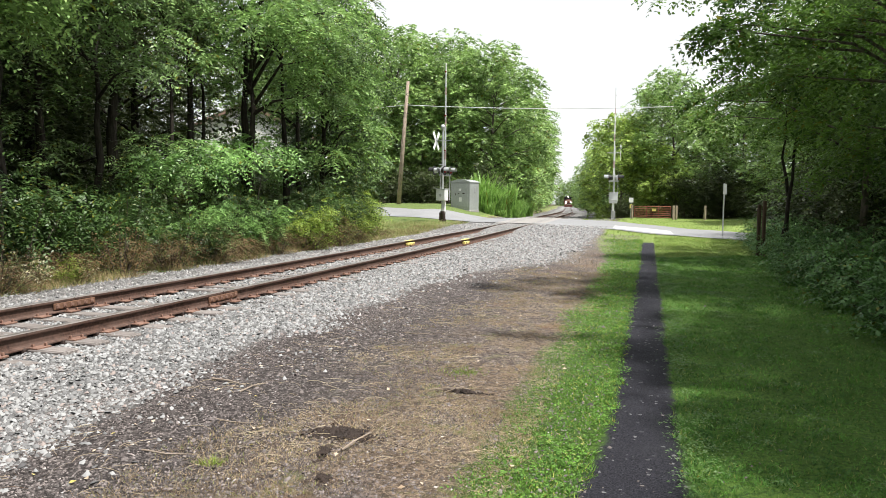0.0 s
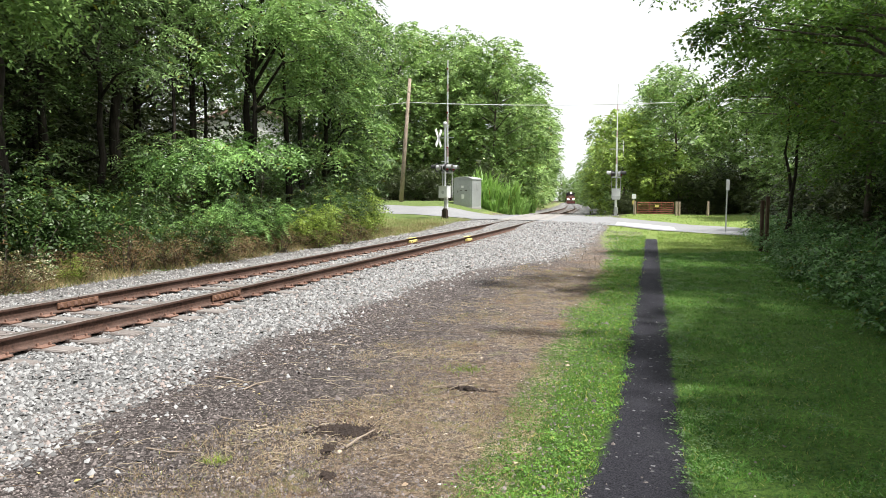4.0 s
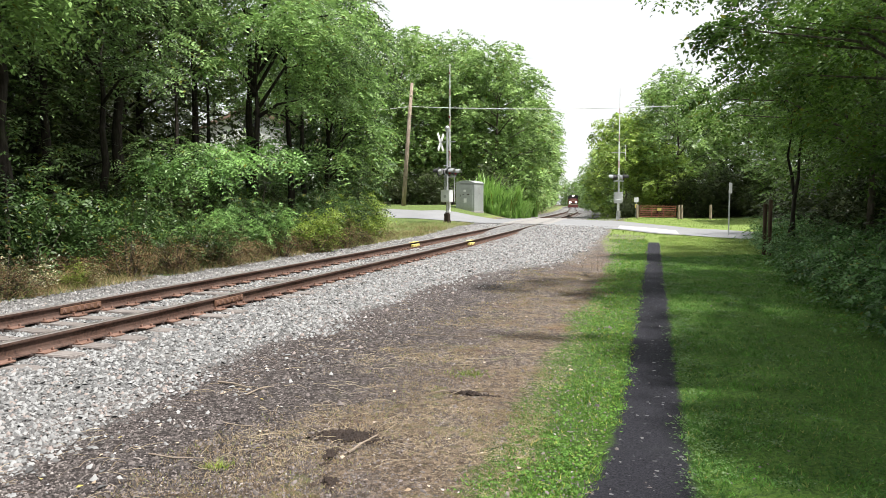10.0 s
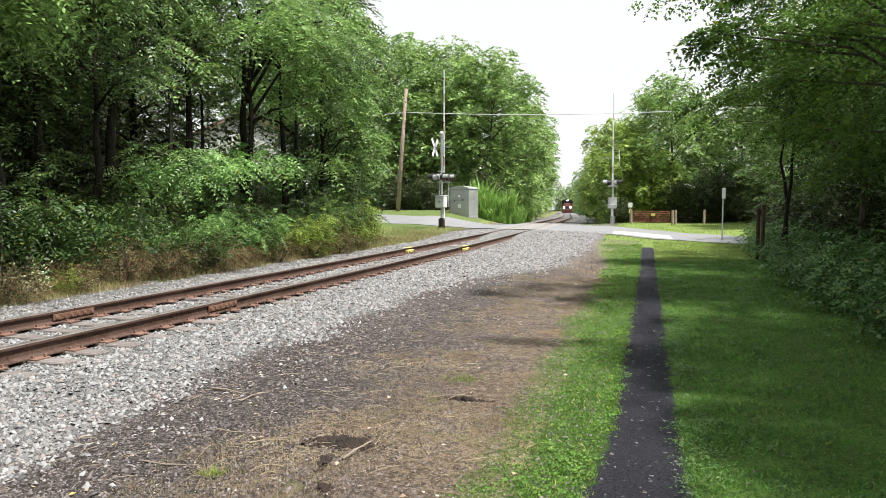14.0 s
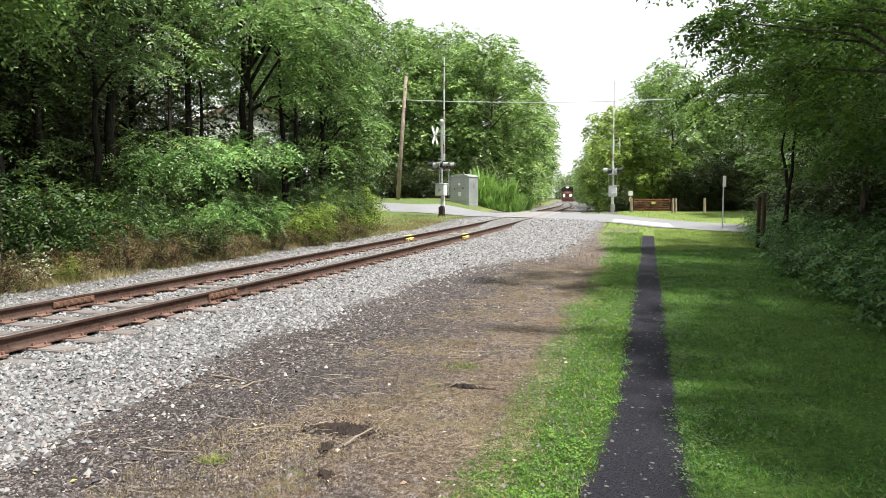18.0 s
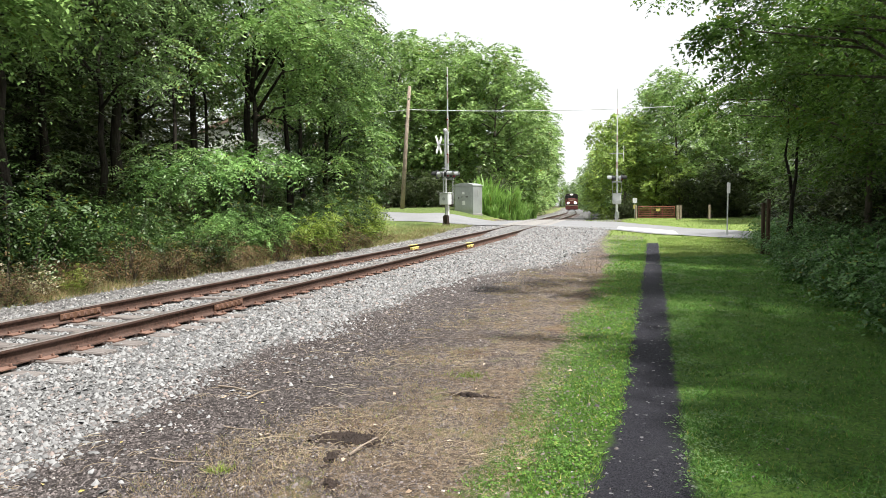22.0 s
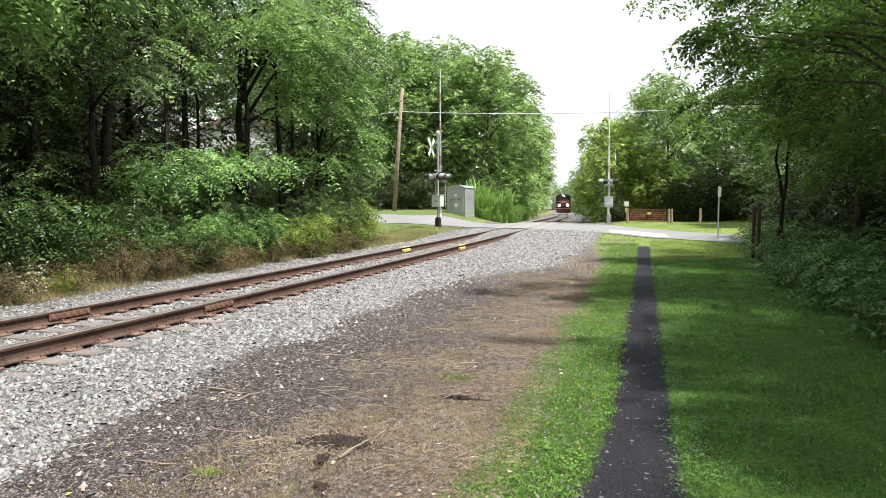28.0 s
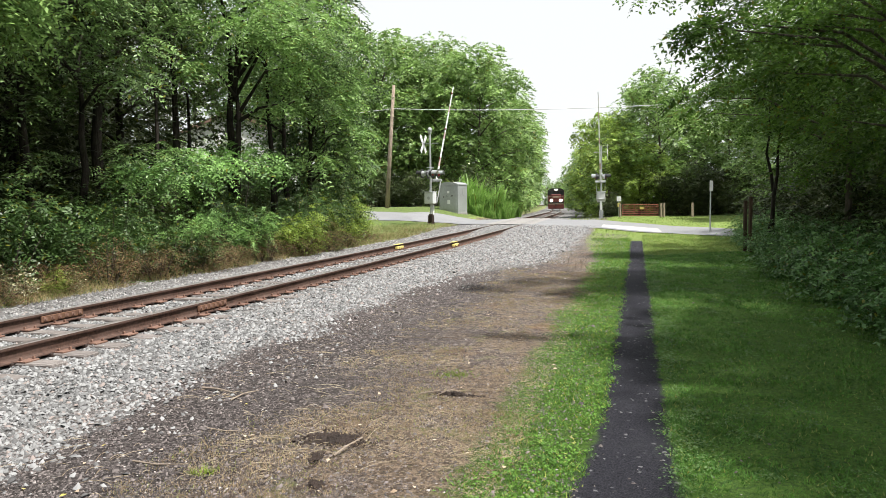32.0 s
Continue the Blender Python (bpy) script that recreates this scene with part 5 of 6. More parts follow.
    tagged(new("low_weeds", leaf_mesh("low_weeds", leaflets(base, w, np.tile([0, 0, 1.0], (n, 1)) + rng.normal(0, 0.35, (n, 3)), L, L * 0.6), M_CLOVER_SUN)), "bright green low weeds in the sunny grass strip", "weeds", kind="stuff")
    # straw on the dry ground, thin on the cinders
    n = 150000
    y = 3.0 + 20 * rng.random(n) ** 1.9
    v = -0.75 - 3.4 * rng.random(n) ** 1.1
    patch = np.sin(v * 3.1 + 0.7 * y) + np.sin(y * 2.3 - v * 1.7) + 0.8 * np.sin(y * 0.9 + 2.0 * v)
    ok = (patch + 1.5 * (v + 1.7) > rng.uniform(-1.2, 2.2, n))
    v, y = v[ok], y[ok]
    blades("straw", path_x(y) + v, y, 0.012 + 0.055 * rng.random(len(y)) ** 2, rng.uniform(0.0016, 0.0036, len(y)) * (1 + 0.06 * y), M_STRAW, "dry straw scattered on the bare ground", "straw", 34, 0.9, True)
    # long bent dry stems that lie on the cinders
    n = 1500
    y = 3.0 + 9 * rng.random(n) ** 1.5
    x = path_x(y) - 0.8 - 3.1 * rng.random(n)
    ok = patchy(x, y, 1.6, 14) > rng.uniform(0.1, 0.8, n)
    x, y = x[ok], y[ok]
    n = len(x)
    a = rng.normal(0.25, 0.9, n)
    bend = rng.normal(0, 0.9, n)
    L, w = 0.05 + 0.26 * rng.random(n) ** 2, rng.uniform(0.0006, 0.0014, n) * (1 + 0.06 * y)
    px, py, rows = x, y, []
    for k in range(5):
        b = a + bend * (k / 4 - 0.5) * 1.6
        z = ground_z(px, py) + 0.006 + 0.012 * math.sin(k * 0.9)
        for s in (-0.5, 0.5):
            rows.append(np.stack([px - np.sin(b) * w * s, py + np.cos(b) * w * s, z + 0.002 * s], 1))
        px, py = px + np.cos(b) * L / 4, py + np.sin(b) * L / 4
    v = np.stack(rows, 1).reshape(-1, 3)
    f = np.array([[2 * k, 2 * k + 2, 2 * k + 3, 2 * k + 1] for k in range(4)])
    f = (f[None] + (np.arange(n) * 10)[:, None, None]).reshape(-1, 4)
    tagged(new("dry_stems", mesh_np("dry_stems", v, f, [M_STRAW])), "long thin dry grass stems lying on dark gravel", "straw", kind="stuff")
    # pale fallen leaves
    n = 90
    y = 3.2 + 8 * rng.random(n) ** 1.4
    x = path_x(y) - 0.6 - 3.0 * rng.random(n)
    base = np.stack([x, y, ground_z(x, y) + 0.012], 1)
    way = unit(np.stack([rng.normal(size=n), rng.normal(size=n), rng.normal(0, 0.12, n)], 1))
    L = rng.uniform(0.018, 0.048, n)
    tagged(new("fallen_leaves", leaf_mesh("fallen_leaves", leaflets(base, way, np.tile([0, 0, 1.0], (n, 1)) + rng.normal(0, 0.35, (n, 3)), L, L * 0.7), M_DEADLEAF)), "pale tan curled fallen leaves on dry ground", "leaves", kind="stuff")
    # short dead and yellowing tufts
    c = np.stack([-0.7 - 2.2 * rng.random(2600) ** 1.2, 3.0 + 14 * rng.random(2600) ** 1.7], 1)
    c = c[patchy(c[:, 0], c[:, 1], 1.5, 15) > rng.uniform(0.25, 0.75, 2600)]
    m = 60000
    i = rng.integers(0, len(c), m)
    x, y = path_x(c[i, 1]) + c[i, 0] + rng.normal(0, 0.06, m), c[i, 1] + rng.normal(0, 0.06, m)
    blades("dead_grass", x, y, rng.uniform(0.010, 0.034, m), rng.uniform(0.002, 0.005, m) * (1 + 0.04 * y), M_TUFT, "short tan and yellow dying grass tufts", "grass", 38, 1.2)
    for k, (tx, ty, r) in enumerate(((-1.47, 6.46, 0.10), (-2.42, 3.80, 0.045))):
        m = 150 - 80 * k
        blades("grass_tuft", tx + rng.normal(0, r, m), ty + rng.normal(0, r * 0.8, m), rng.uniform(0.03, 0.075, m), rng.uniform(0.005, 0.009, m), M_LEAF_YEL, "yellow-green grass tuft on dry ground", "grass", 40 + k, 1.3)
    # dry grass on the far side of the track
    n = 40000
    y = 5 + 30 * rng.random(n) ** 1.3
    x = track_x(y) - 3.0 - 1.6 * rng.random(n)
    ok = np.sin(y * 1.3) + np.sin(y * 3.7 + 1) > rng.uniform(-1.6, 1.2, n)
    x, y = x[ok], y[ok]
    n = len(y)
    blades("dry_grass", x, y, rng.uniform(0.05, 0.24, n), rng.uniform(0.005, 0.010, n) * (1 + 0.03 * y), M_DRYGRASS, "dry tan grass along the gravel", "grass", 35, 0.8)
    n = 20000
    y = 22 + 18 * rng.random(n)
    x = track_x(y) - 2.9 - 7 * rng.random(n) * np.clip((y - 18) / 10, 0.25, 1)
    ok = y < edge_y(NEAR_EDGE, x) - 0.3
    blades("verge_grass", x[ok], y[ok], rng.uniform(0.06, 0.26, ok.sum()), rng.uniform(0.010, 0.020, ok.sum()), M_VERGE, "rough green and tan grass beside the road", "grass", 36, 0.8)
    n = 9000
    y = 30 + 26 * rng.random(n)
    x = -3.4 + 14 * rng.random(n)
    ok = ((y > edge_y(FAR_EDGE, x) + 0.3) & (y < 57)) | ((y < edge_y(NEAR_EDGE, x) - 0.2) & (x > -1.2))
    blades("verge_grass", x[ok], y[ok], rng.uniform(0.04, 0.12, ok.sum()), rng.uniform(0.02, 0.04, ok.sum()), M_GRASS_THIN, "short green verge grass beside the road", "grass", 37, 0.9)


build_grass()


# ---- crossing signals ----
def crossing_signal(m, label, facing, base_mat, top):
    """A mast with crossbuck, two pairs of lights on an arm, a gate mechanism and its barrier arm. facing: side of the lights (+1 towards -y)."""
    t = thing("crossing_signal", m, label, "crossing signal", "railway crossing signals")
    bm = bmesh.new()
    rod(bm, (0, 0, 0), (0, 0, top), 0.062, n=14)
    part("mast", bm, M_ALU, t, smooth=False)
    bm = bmesh.new()
    rod(bm, (0, 0, 0), (0, 0, 0.06), 0.24, n=8)
    for a in range(4):
        box(bm, (0.03, 0.14, 0.5), Matrix.Rotation(a * math.pi / 2 + 0.78, 4, "Z") @ pose(0, 0.12, 0.3), 0.004)
    rod(bm, (0, 0, 0.05), (0, 0, 0.62), 0.13, n=10)
    part("base", bm, base_mat, t)
    for a in range(4):
        bm = bmesh.new()
        rod(bm, (0, 0, -0.05), (0, 0, 0.16), 0.025, n=6)
        part("anchor_bolt", bm, M_DARKIRON, t).matrix_basis = pose(0.2 * math.cos(a * 1.57 + .78), 0.2 * math.sin(a * 1.57 + .78), 0)
    bm = bmesh.new()
    if top > 5.2:
        bmesh.ops.create_uvsphere(bm, u_segments=12, v_segments=7, radius=0.17, matrix=pose(0, 0, 5.45) @ Matrix.Diagonal((1, 0.75, 0.95, 1)))
        rod(bm, (0, 0, 5.27), (0, 0, 5.35), 0.09, n=10)
        part("bell", bm, M_ALU, t, "grey warning bell", True)
    else:
        rod(bm, (0, 0, top), (0, 0, top + 0.04), 0.07, n=12)
        part("cap", bm, M_ALU, t)
    # crossbuck, two white boards
    for sgn in (1, -1):
        bm = bmesh.new()
        box(bm, (0.225, 0.012, 1.22), pose(0, -0.42 * facing - 0.012 * sgn, 4.68, 0, sgn * 38, 0), 0.003)
        part("crossbuck_board", bm, M_WHITE, t, "white crossbuck board")
        bm = bmesh.new()
        for k in (-0.32, 0.32):
            box(bm, (0.10, 0.004, 0.34), pose(0, -0.42 * facing - 0.012 * sgn - 0.009 * facing, 4.68, 0, sgn * 38, 0) @ pose(0, 0, k * 1.1), 0)
        part("lettering", bm, M_BLACK, t)
    bm = bmesh.new()
    box(bm, (0.05, 0.95, 0.05), pose(0.0, 0.05 * facing, 4.68), 0.006)
    part("crossbuck_bracket", bm, M_ALU, t)
    # arm of lights
    bm = bmesh.new()
    box(bm, (1.5, 0.07, 0.07), pose(0, 0, 3.08), 0.01)
    box(bm, (0.2, 0.2, 0.2), pose(0, 0, 3.08), 0.02)
    box(bm, (1.0, 0.04, 0.04), pose(0.1, 0.03, 3.3), 0.006)
    part("light_arm", bm, M_ALU, t)
    for sgn in (-1, 1):
        for side in (-1, 1):
            x = sgn * 0.42
            bm = bmesh.new()
            rod(bm, (x, side * 0.30, 2.95), (x, side * 0.33, 2.95), 0.27, n=20)
            bk = part("light_backing", bm, M_BLACK, t, "round black backing disc")
            bm = bmesh.new()
            rod(bm, (x, side * 0.12, 2.95), (x, side * 0.31, 2.95), 0.13, 0.17, n=16)
            part("light_housing", bm, M_ALU if side != facing else M_BLACK, bk)
            bm = bmesh.new()
            rod(bm, (x, side * 0.33, 2.95), (x, side * 0.37, 2.95), 0.15, 0.12, n=16)
            part("lens", bm, M_REDLENS, bk, "dark red lens")
            bm = bmesh.new()
            for j in range(9):
                a = math.pi * j / 8
                box(bm, (0.075, 0.32, 0.012), pose(x + 0.175 * math.cos(a), side * 0.48, 2.95 + 0.175 * math.sin(a), 0, 90 - math.degrees(a), 0), 0)
            part("visor", bm, M_ALU if side == facing else M_BLACK, bk)
    # gate mechanism
    bm = bmesh.new()
    box(bm, (0.50, 0.56, 0.66), pose(0.05, 0.0, 1.55), 0.03)
    box(bm, (0.54, 0.60, 0.04), pose(0.05, 0.0, 1.90), 0.01)
    mech = part("mechanism_box", bm, M_PALEMETAL, t, "grey metal gate mechanism box")
    bm = bmesh.new()
    rod(bm, (0.30, 0, 1.55), (0.32, 0, 1.55), 0.09, n=12)
    part("cover_plate", bm, M_CABINET, mech)
    bm = bmesh.new()
    box(bm, (0.02, 0.02, 0.12), pose(-0.12, -0.24, 1.6), 0.004)
    part("latch", bm, M_DARKIRON, mech)
    bm = bmesh.new()
    box(bm, (0.20, 0.16, 0.62), pose(-0.22, 0.0, 0.92), 0.02)
    part("junction_box", bm, M_WHITE, t, "pale junction box")
    # barrier arm, pivots on the mechanism's shaft; upright at rest
    arm = new("barrier_arm")
    arm.parent = t
    arm["label"] = "white barrier arm with red stripes, raised"
    arm.matrix_basis = pose(-0.34, 0.0, 1.58)
    for k in (-1, 1):
        bm = bmesh.new()
        box(bm, (0.10, 0.022, 1.5), pose(0, k * 0.30, 0.42), 0.006)
        part("side_support", bm, M_ALU, arm)
    bm = bmesh.new()
    box(bm, (0.16, 0.70, 0.10), pose(0, 0, 1.12), 0.01)
    part("cross_bar", bm, M_ALU, arm)
    bm = bmesh.new()
    box(bm, (0.14, 0.56, 0.28), pose(0, 0, -0.30), 0.02)
    part("counterweight", bm, base_mat, arm)
    z, i = 1.12, 0
    while z < 7.15:
        bm = bmesh.new()
        w = 0.11 - 0.008 * z
        box(bm, (0.035, w, 0.46), pose(0, 0, z + 0.23), 0.004)
        part("stripe", bm, M_REDTAPE if i % 4 == 2 else M_WHITE, arm, "faded red band of the barrier" if i % 4 == 2 else "white band of the barrier")
        z += 0.46
        i += 1
    for zz in (2.6, 4.6, 7.1):
        bm = bmesh.new()
        rod(bm, (0.02, 0, zz - 0.05), (0.10, 0, zz - 0.05), 0.045, n=8)
        part("arm_lamp", bm, M_REDLENS, arm, "small red lamp on the barrier")
    return t, arm


def sit(x, y, turn=0.0, dz=0.0):
    return Matrix.Translation((x, y, float(ground_z(x, y)) + dz)) @ Matrix.Rotation(radians(turn), 4, "Z")


signal_near, arm_near = crossing_signal(sit(-10.62, 40.6, -100), "grey crossing signal mast with white crossbuck and raised barrier", 1, M_DARKIRON, 5.35)
signal_far, arm_far = crossing_signal(sit(-1.26, 52.5, 88), "grey crossing signal mast across the road with raised barrier", 1, M_ALU, 5.1)


# ---- relay cabinet ----
def relay_cabinet(m):
    t = thing("relay_cabinet", m, "grey metal railway relay cabinet with a rounded roof", "cabinet")
    bm = bmesh.new()
    box(bm, (1.74, 1.64, 0.55), pose(0, 0, -0.42), 0.02)
    part("foundation", bm, M_PANEL, t)
    bm = bmesh.new()
    box(bm, (1.7, 1.6, 2.24), pose(0, 0, 0.96), 0.015)
    part("body", bm, M_CABINET, t)
    bm = bmesh.new()
    prof = [(-0.9, 0.0), (-0.9, 0.04), (-0.72, 0.13), (-0.4, 0.21), (0, 0.245), (0.4, 0.21), (0.72, 0.13), (0.9, 0.04), (0.9, 0.0)]
    a = [bm.verts.new((x, -0.86, 2.08 + z)) for x, z in prof]
    b = [bm.verts.new((x, 0.86, 2.08 + z)) for x, z in prof]
    for i in range(len(prof)):
        j = (i + 1) % len(prof)
        bm.faces.new((a[i], a[j], b[j], b[i]))
    bm.faces.new(a[::-1])
    bm.faces.new(b)
    bmesh.ops.recalc_face_normals(bm, faces=bm.faces)
    part("roof", bm, M_CABINET, t, "curved metal roof")
    bm = bmesh.new()
    box(bm, (1.36, 0.03, 1.86), pose(0.0, -0.81, 1.06), 0.006)
    door = part("door", bm, M_CABINET, t)
    for nm, sz, ps, mt in (("handle", (0.05, 0.05, 0.16), (-0.42, -0.85, 1.12), M_DARKIRON), ("sign", (0.22, 0.006, 0.18), (-0.02, -0.83, 1.5), M_WHITE), ("sign", (0.26, 0.006, 0.34), (0.02, -0.83, 0.72), M_WHITE),
                           ("padlock", (0.12, 0.03, 0.05), (-0.15, -0.83, 1.2), M_DARKIRON), ("vent", (0.2, 0.02, 0.08), (0.3, -0.83, 1.2), M_DARKIRON)):
        bm = bmesh.new()
        box(bm, sz, pose(*ps), 0.003)
        part(nm, bm, mt, door)
    bm = bmesh.new()
    box(bm, (0.02, 0.30, 0.42), pose(0.86, 0.1, 1.5), 0.003)
    part("vent", bm, M_ALU, t)
    for k in (-0.4, 0.45):
        bm = bmesh.new()
        rod(bm, (k, 0, 2.2), (k, 0, 2.34), 0.05, n=8)
        part("roof_vent", bm, M_ALU, t)
    return t


relay_cabinet(sit(-11.8, 51.6, -15, 0.06) @ Matrix.Scale(0.9, 4))


# ---- poles and wires ----
def utility_pole(m, height, label, mat, lean):
    t = thing("utility_pole", m, label, "utility pole", "poles")
    bm = bmesh.new()
    tube(bm, [(0, 0, -0.3), (lean * 0.5, 0, height * 0.5), (lean, 0, height)], [0.17, 0.145, 0.115], 12)
    part("pole", bm, mat, t, smooth=True)
    for z in (height * 0.72, height * 0.74):
        bm = bmesh.new()
        rod(bm, (lean * 0.82 - 0.22, 0, z), (lean * 0.82 + 0.22, 0, z), 0.035, n=8)
        part("insulator", bm, M_DARKIRON, t)
    return t


utility_pole(sit(-17.2, 52.5), 9.2, "leaning weathered brown wooden utility pole", M_POLE, 0.72)
utility_pole(sit(-19.3, 40.0), 7.2, "grey wooden utility pole behind trees", M_GREYPOLE, 0.1)


def cable(a, b, sag, label):
    bm = bmesh.new()
    a, b = Vector(a), Vector(b)
    pts = [a.lerp(b, i / 24) - Vector((0, 0, sag * 4 * (i / 24) * (1 - i / 24))) for i in range(25)]
    tube(bm, pts, [0.024] * 25, 6)
    ob = part("cable", bm, M_WIRE)
    return tagged(ob, label, "cable", "overhead cables")


cable((-16.6, 52.5, 8.5), (14, 49, 7.95), 0.5, "pale overhead cable across the track")
cable((-45, 60, 9.4), (-16.6, 52.5, 8.5), 0.5, "pale overhead cable to the pole")


# ---- signs, gate and posts ----
def sign_post(m, height, plates, label):
    t = thing("sign_post", m, label, "sign")
    bm = bmesh.new()
    box(bm, (0.05, 0.05, height), pose(0, 0, height / 2), 0.006)
    part("post", bm, M_ALU, t)
    for (w, h, z, mat, side) in plates:
        bm = bmesh.new()
        box(bm, (w, 0.006, h), pose(0, side * 0.035, z), 0.001)
        part("plate", bm, mat, t)
    return t


sign_post(sit(3.92, 34.0, 66), 2.35, [(0.46, 0.46, 2.1, M_ALU, -1)], "metal road sign seen edge on at a grey post")
green = speckled("green_sign", (0.05, 0.22, 0.12), (0.08, 0.30, 0.17), 20, 0.5)
sign_post(sit(-0.05, 57.0, 5), 1.6, [(0.32, 0.36, 1.42, M_WHITE, -1), (0.2, 0.3, 0.95, M_YELLOW, -1)], "small white and yellow trail sign on a post")


def farm_gate(m):
    t = thing("farm_gate", m, "closed faded red metal tube farm gate", "gate")
    W, H = 2.72, 0.98
    for i in range(6):
        bm = bmesh.new()
        z = 0.14 + (H - 0.14) * (i / 5) ** 1.1
        rod(bm, (-W / 2, 0, z), (W / 2, 0, z), 0.024, n=8)
        part("gate_bar", bm, M_GATE, t)
    for x in (-W / 2, -W / 6, W / 6, W / 2):
        bm = bmesh.new()
        rod(bm, (x, 0.01, 0.12), (x, 0.01, H + 0.01), 0.024, n=8)
        part("gate_upright", bm, M_GATE, t)
    bm = bmesh.new()
    box(bm, (0.3, 0.01, 0.2), pose(0.12, -0.035, 0.72), 0.002)
    part("sign", bm, M_YELLOW, t)
    return t


farm_gate(sit(1.5, 56.0, -4) @ Matrix.Scale(0.94, 4))
for x, y in ((0.03, 56.1), (2.98, 55.9), (3.2, 56.2), (5.1, 55.0)):
    bm = bmesh.new()
    tube(bm, [(0, 0, -0.1), (0.01, 0, 0.6), (0, 0, 1.05)], [0.095, 0.09, 0.085], 10)
    ob = part("gate_post", bm, M_POLE)
    ob.matrix_world = sit(x, y)
    tagged(ob, "weathered round wooden post beside a gate", "post", "gate posts")

for x, y, h in ((3.72, 22.6, 1.62), (3.61, 22.78, 1.5)):
    bm = bmesh.new()
    box(bm, (0.085, 0.11, h + 0.1), pose(0, 0, h / 2 - 0.05), 0.012)
    ob = part("wooden_post", bm, M_POST)
    ob.matrix_world = sit(x, y, 12)
    tagged(ob, "brown square wooden post at the wood's edge", "post", "wooden posts")


# ---- house behind the trees ----
def house(m):
    t = thing("house", m, "white sided house with brown roof behind trees", "house")
    W, D, H = 9.0, 7.0, 4.3
    bm = bmesh.new()
    box(bm, (W, D, H), pose(0, 0, H / 2 - 0.2))
    part("wall", bm, M_SIDING, t)
    for i in range(18):
        bm = bmesh.new()
        box(bm, (W + 0.02, 0.03, 0.23), pose(0, -D / 2 - 0.012, 0.15 + i * 0.245, 3, 0, 0))
        part("siding_board", bm, M_SIDING, t)
    bm = bmesh.new()
    prof = [(-W / 2 - 0.4, H - 0.35), (0, H + 1.9), (W / 2 + 0.4, H - 0.35), (W / 2 + 0.4, H - 0.15), (0, H + 2.15), (-W / 2 - 0.4, H - 0.15)]
    a = [bm.verts.new((x, -D / 2 - 0.4, z)) for x, z in prof]
    b = [bm.verts.new((x, D / 2 + 0.4, z)) for x, z in prof]
    for i in range(6):
        bm.faces.new((a[i], a[(i + 1) % 6], b[(i + 1) % 6], b[i]))
    bm.faces.new(a[::-1])
    bm.faces.new(b)
    part("roof", bm, M_ROOF, t)
    bm = bmesh.new()
    g = [bm.verts.new(p) for p in ((-W / 2, -D / 2, H - 0.2), (W / 2, -D / 2, H - 0.2), (0, -D / 2, H + 1.95))]
    h = [bm.verts.new((v.co.x, -D / 2 + 0.2, v.co.z)) for v in g]
    bm.faces.new(g)
    bm.faces.new(h[::-1])
    for i in range(3):
        bm.faces.new((g[i], h[i], h[(i + 1) % 3], g[(i + 1) % 3]))
    part("gable", bm, M_SIDING, t)
    for x, z in ((-2.6, 1.5), (0, 1.5), (2.6, 1.5), (0, 4.9)):
        bm = bmesh.new()
        box(bm, (1.1, 0.1, 1.3), pose(x, -D / 2 - 0.04, z), 0.01)
        w = part("window", bm, M_WHITE, t)
        bm = bmesh.new()
        box(bm, (0.9, 0.02, 1.1), pose(x, -D / 2 - 0.10, z))
        part("pane", bm, M_BLACK, w)
    return t


house(sit(-27.5, 48, 30, 0.6))


# ---- the locomotive ----
def lamp_material(name, color, power):
    n = Nodes(name)
    return n.surface(color, 0.3, glow=color, power=power)


M_LAMP = lamp_material("lit_headlight", (1.0, 0.88, 0.68), 10.0)
M_MAROON = speckled("maroon_paint", (0.10, 0.027, 0.023), (0.17, 0.047, 0.040), 12, 0.5, 0, 0.1, 0.002, 0.3)
M_LOCOBLACK = speckled("black_loco_paint", (0.015, 0.014, 0.015), (0.04, 0.036, 0.036), 12, 0.4, 0, 0.1, 0.002, 0.3)
M_GLASS = speckled("dark_cab_glass", (0.02, 0.025, 0.028), (0.045, 0.05, 0.055), 8, 0.08, 0, 0.02, 0.001, 0.3, spec=0.6)
M_STRIPE = speckled("dull_cream_stripe", (0.26, 0.19, 0.14), (0.36, 0.28, 0.21), 14, 0.5)


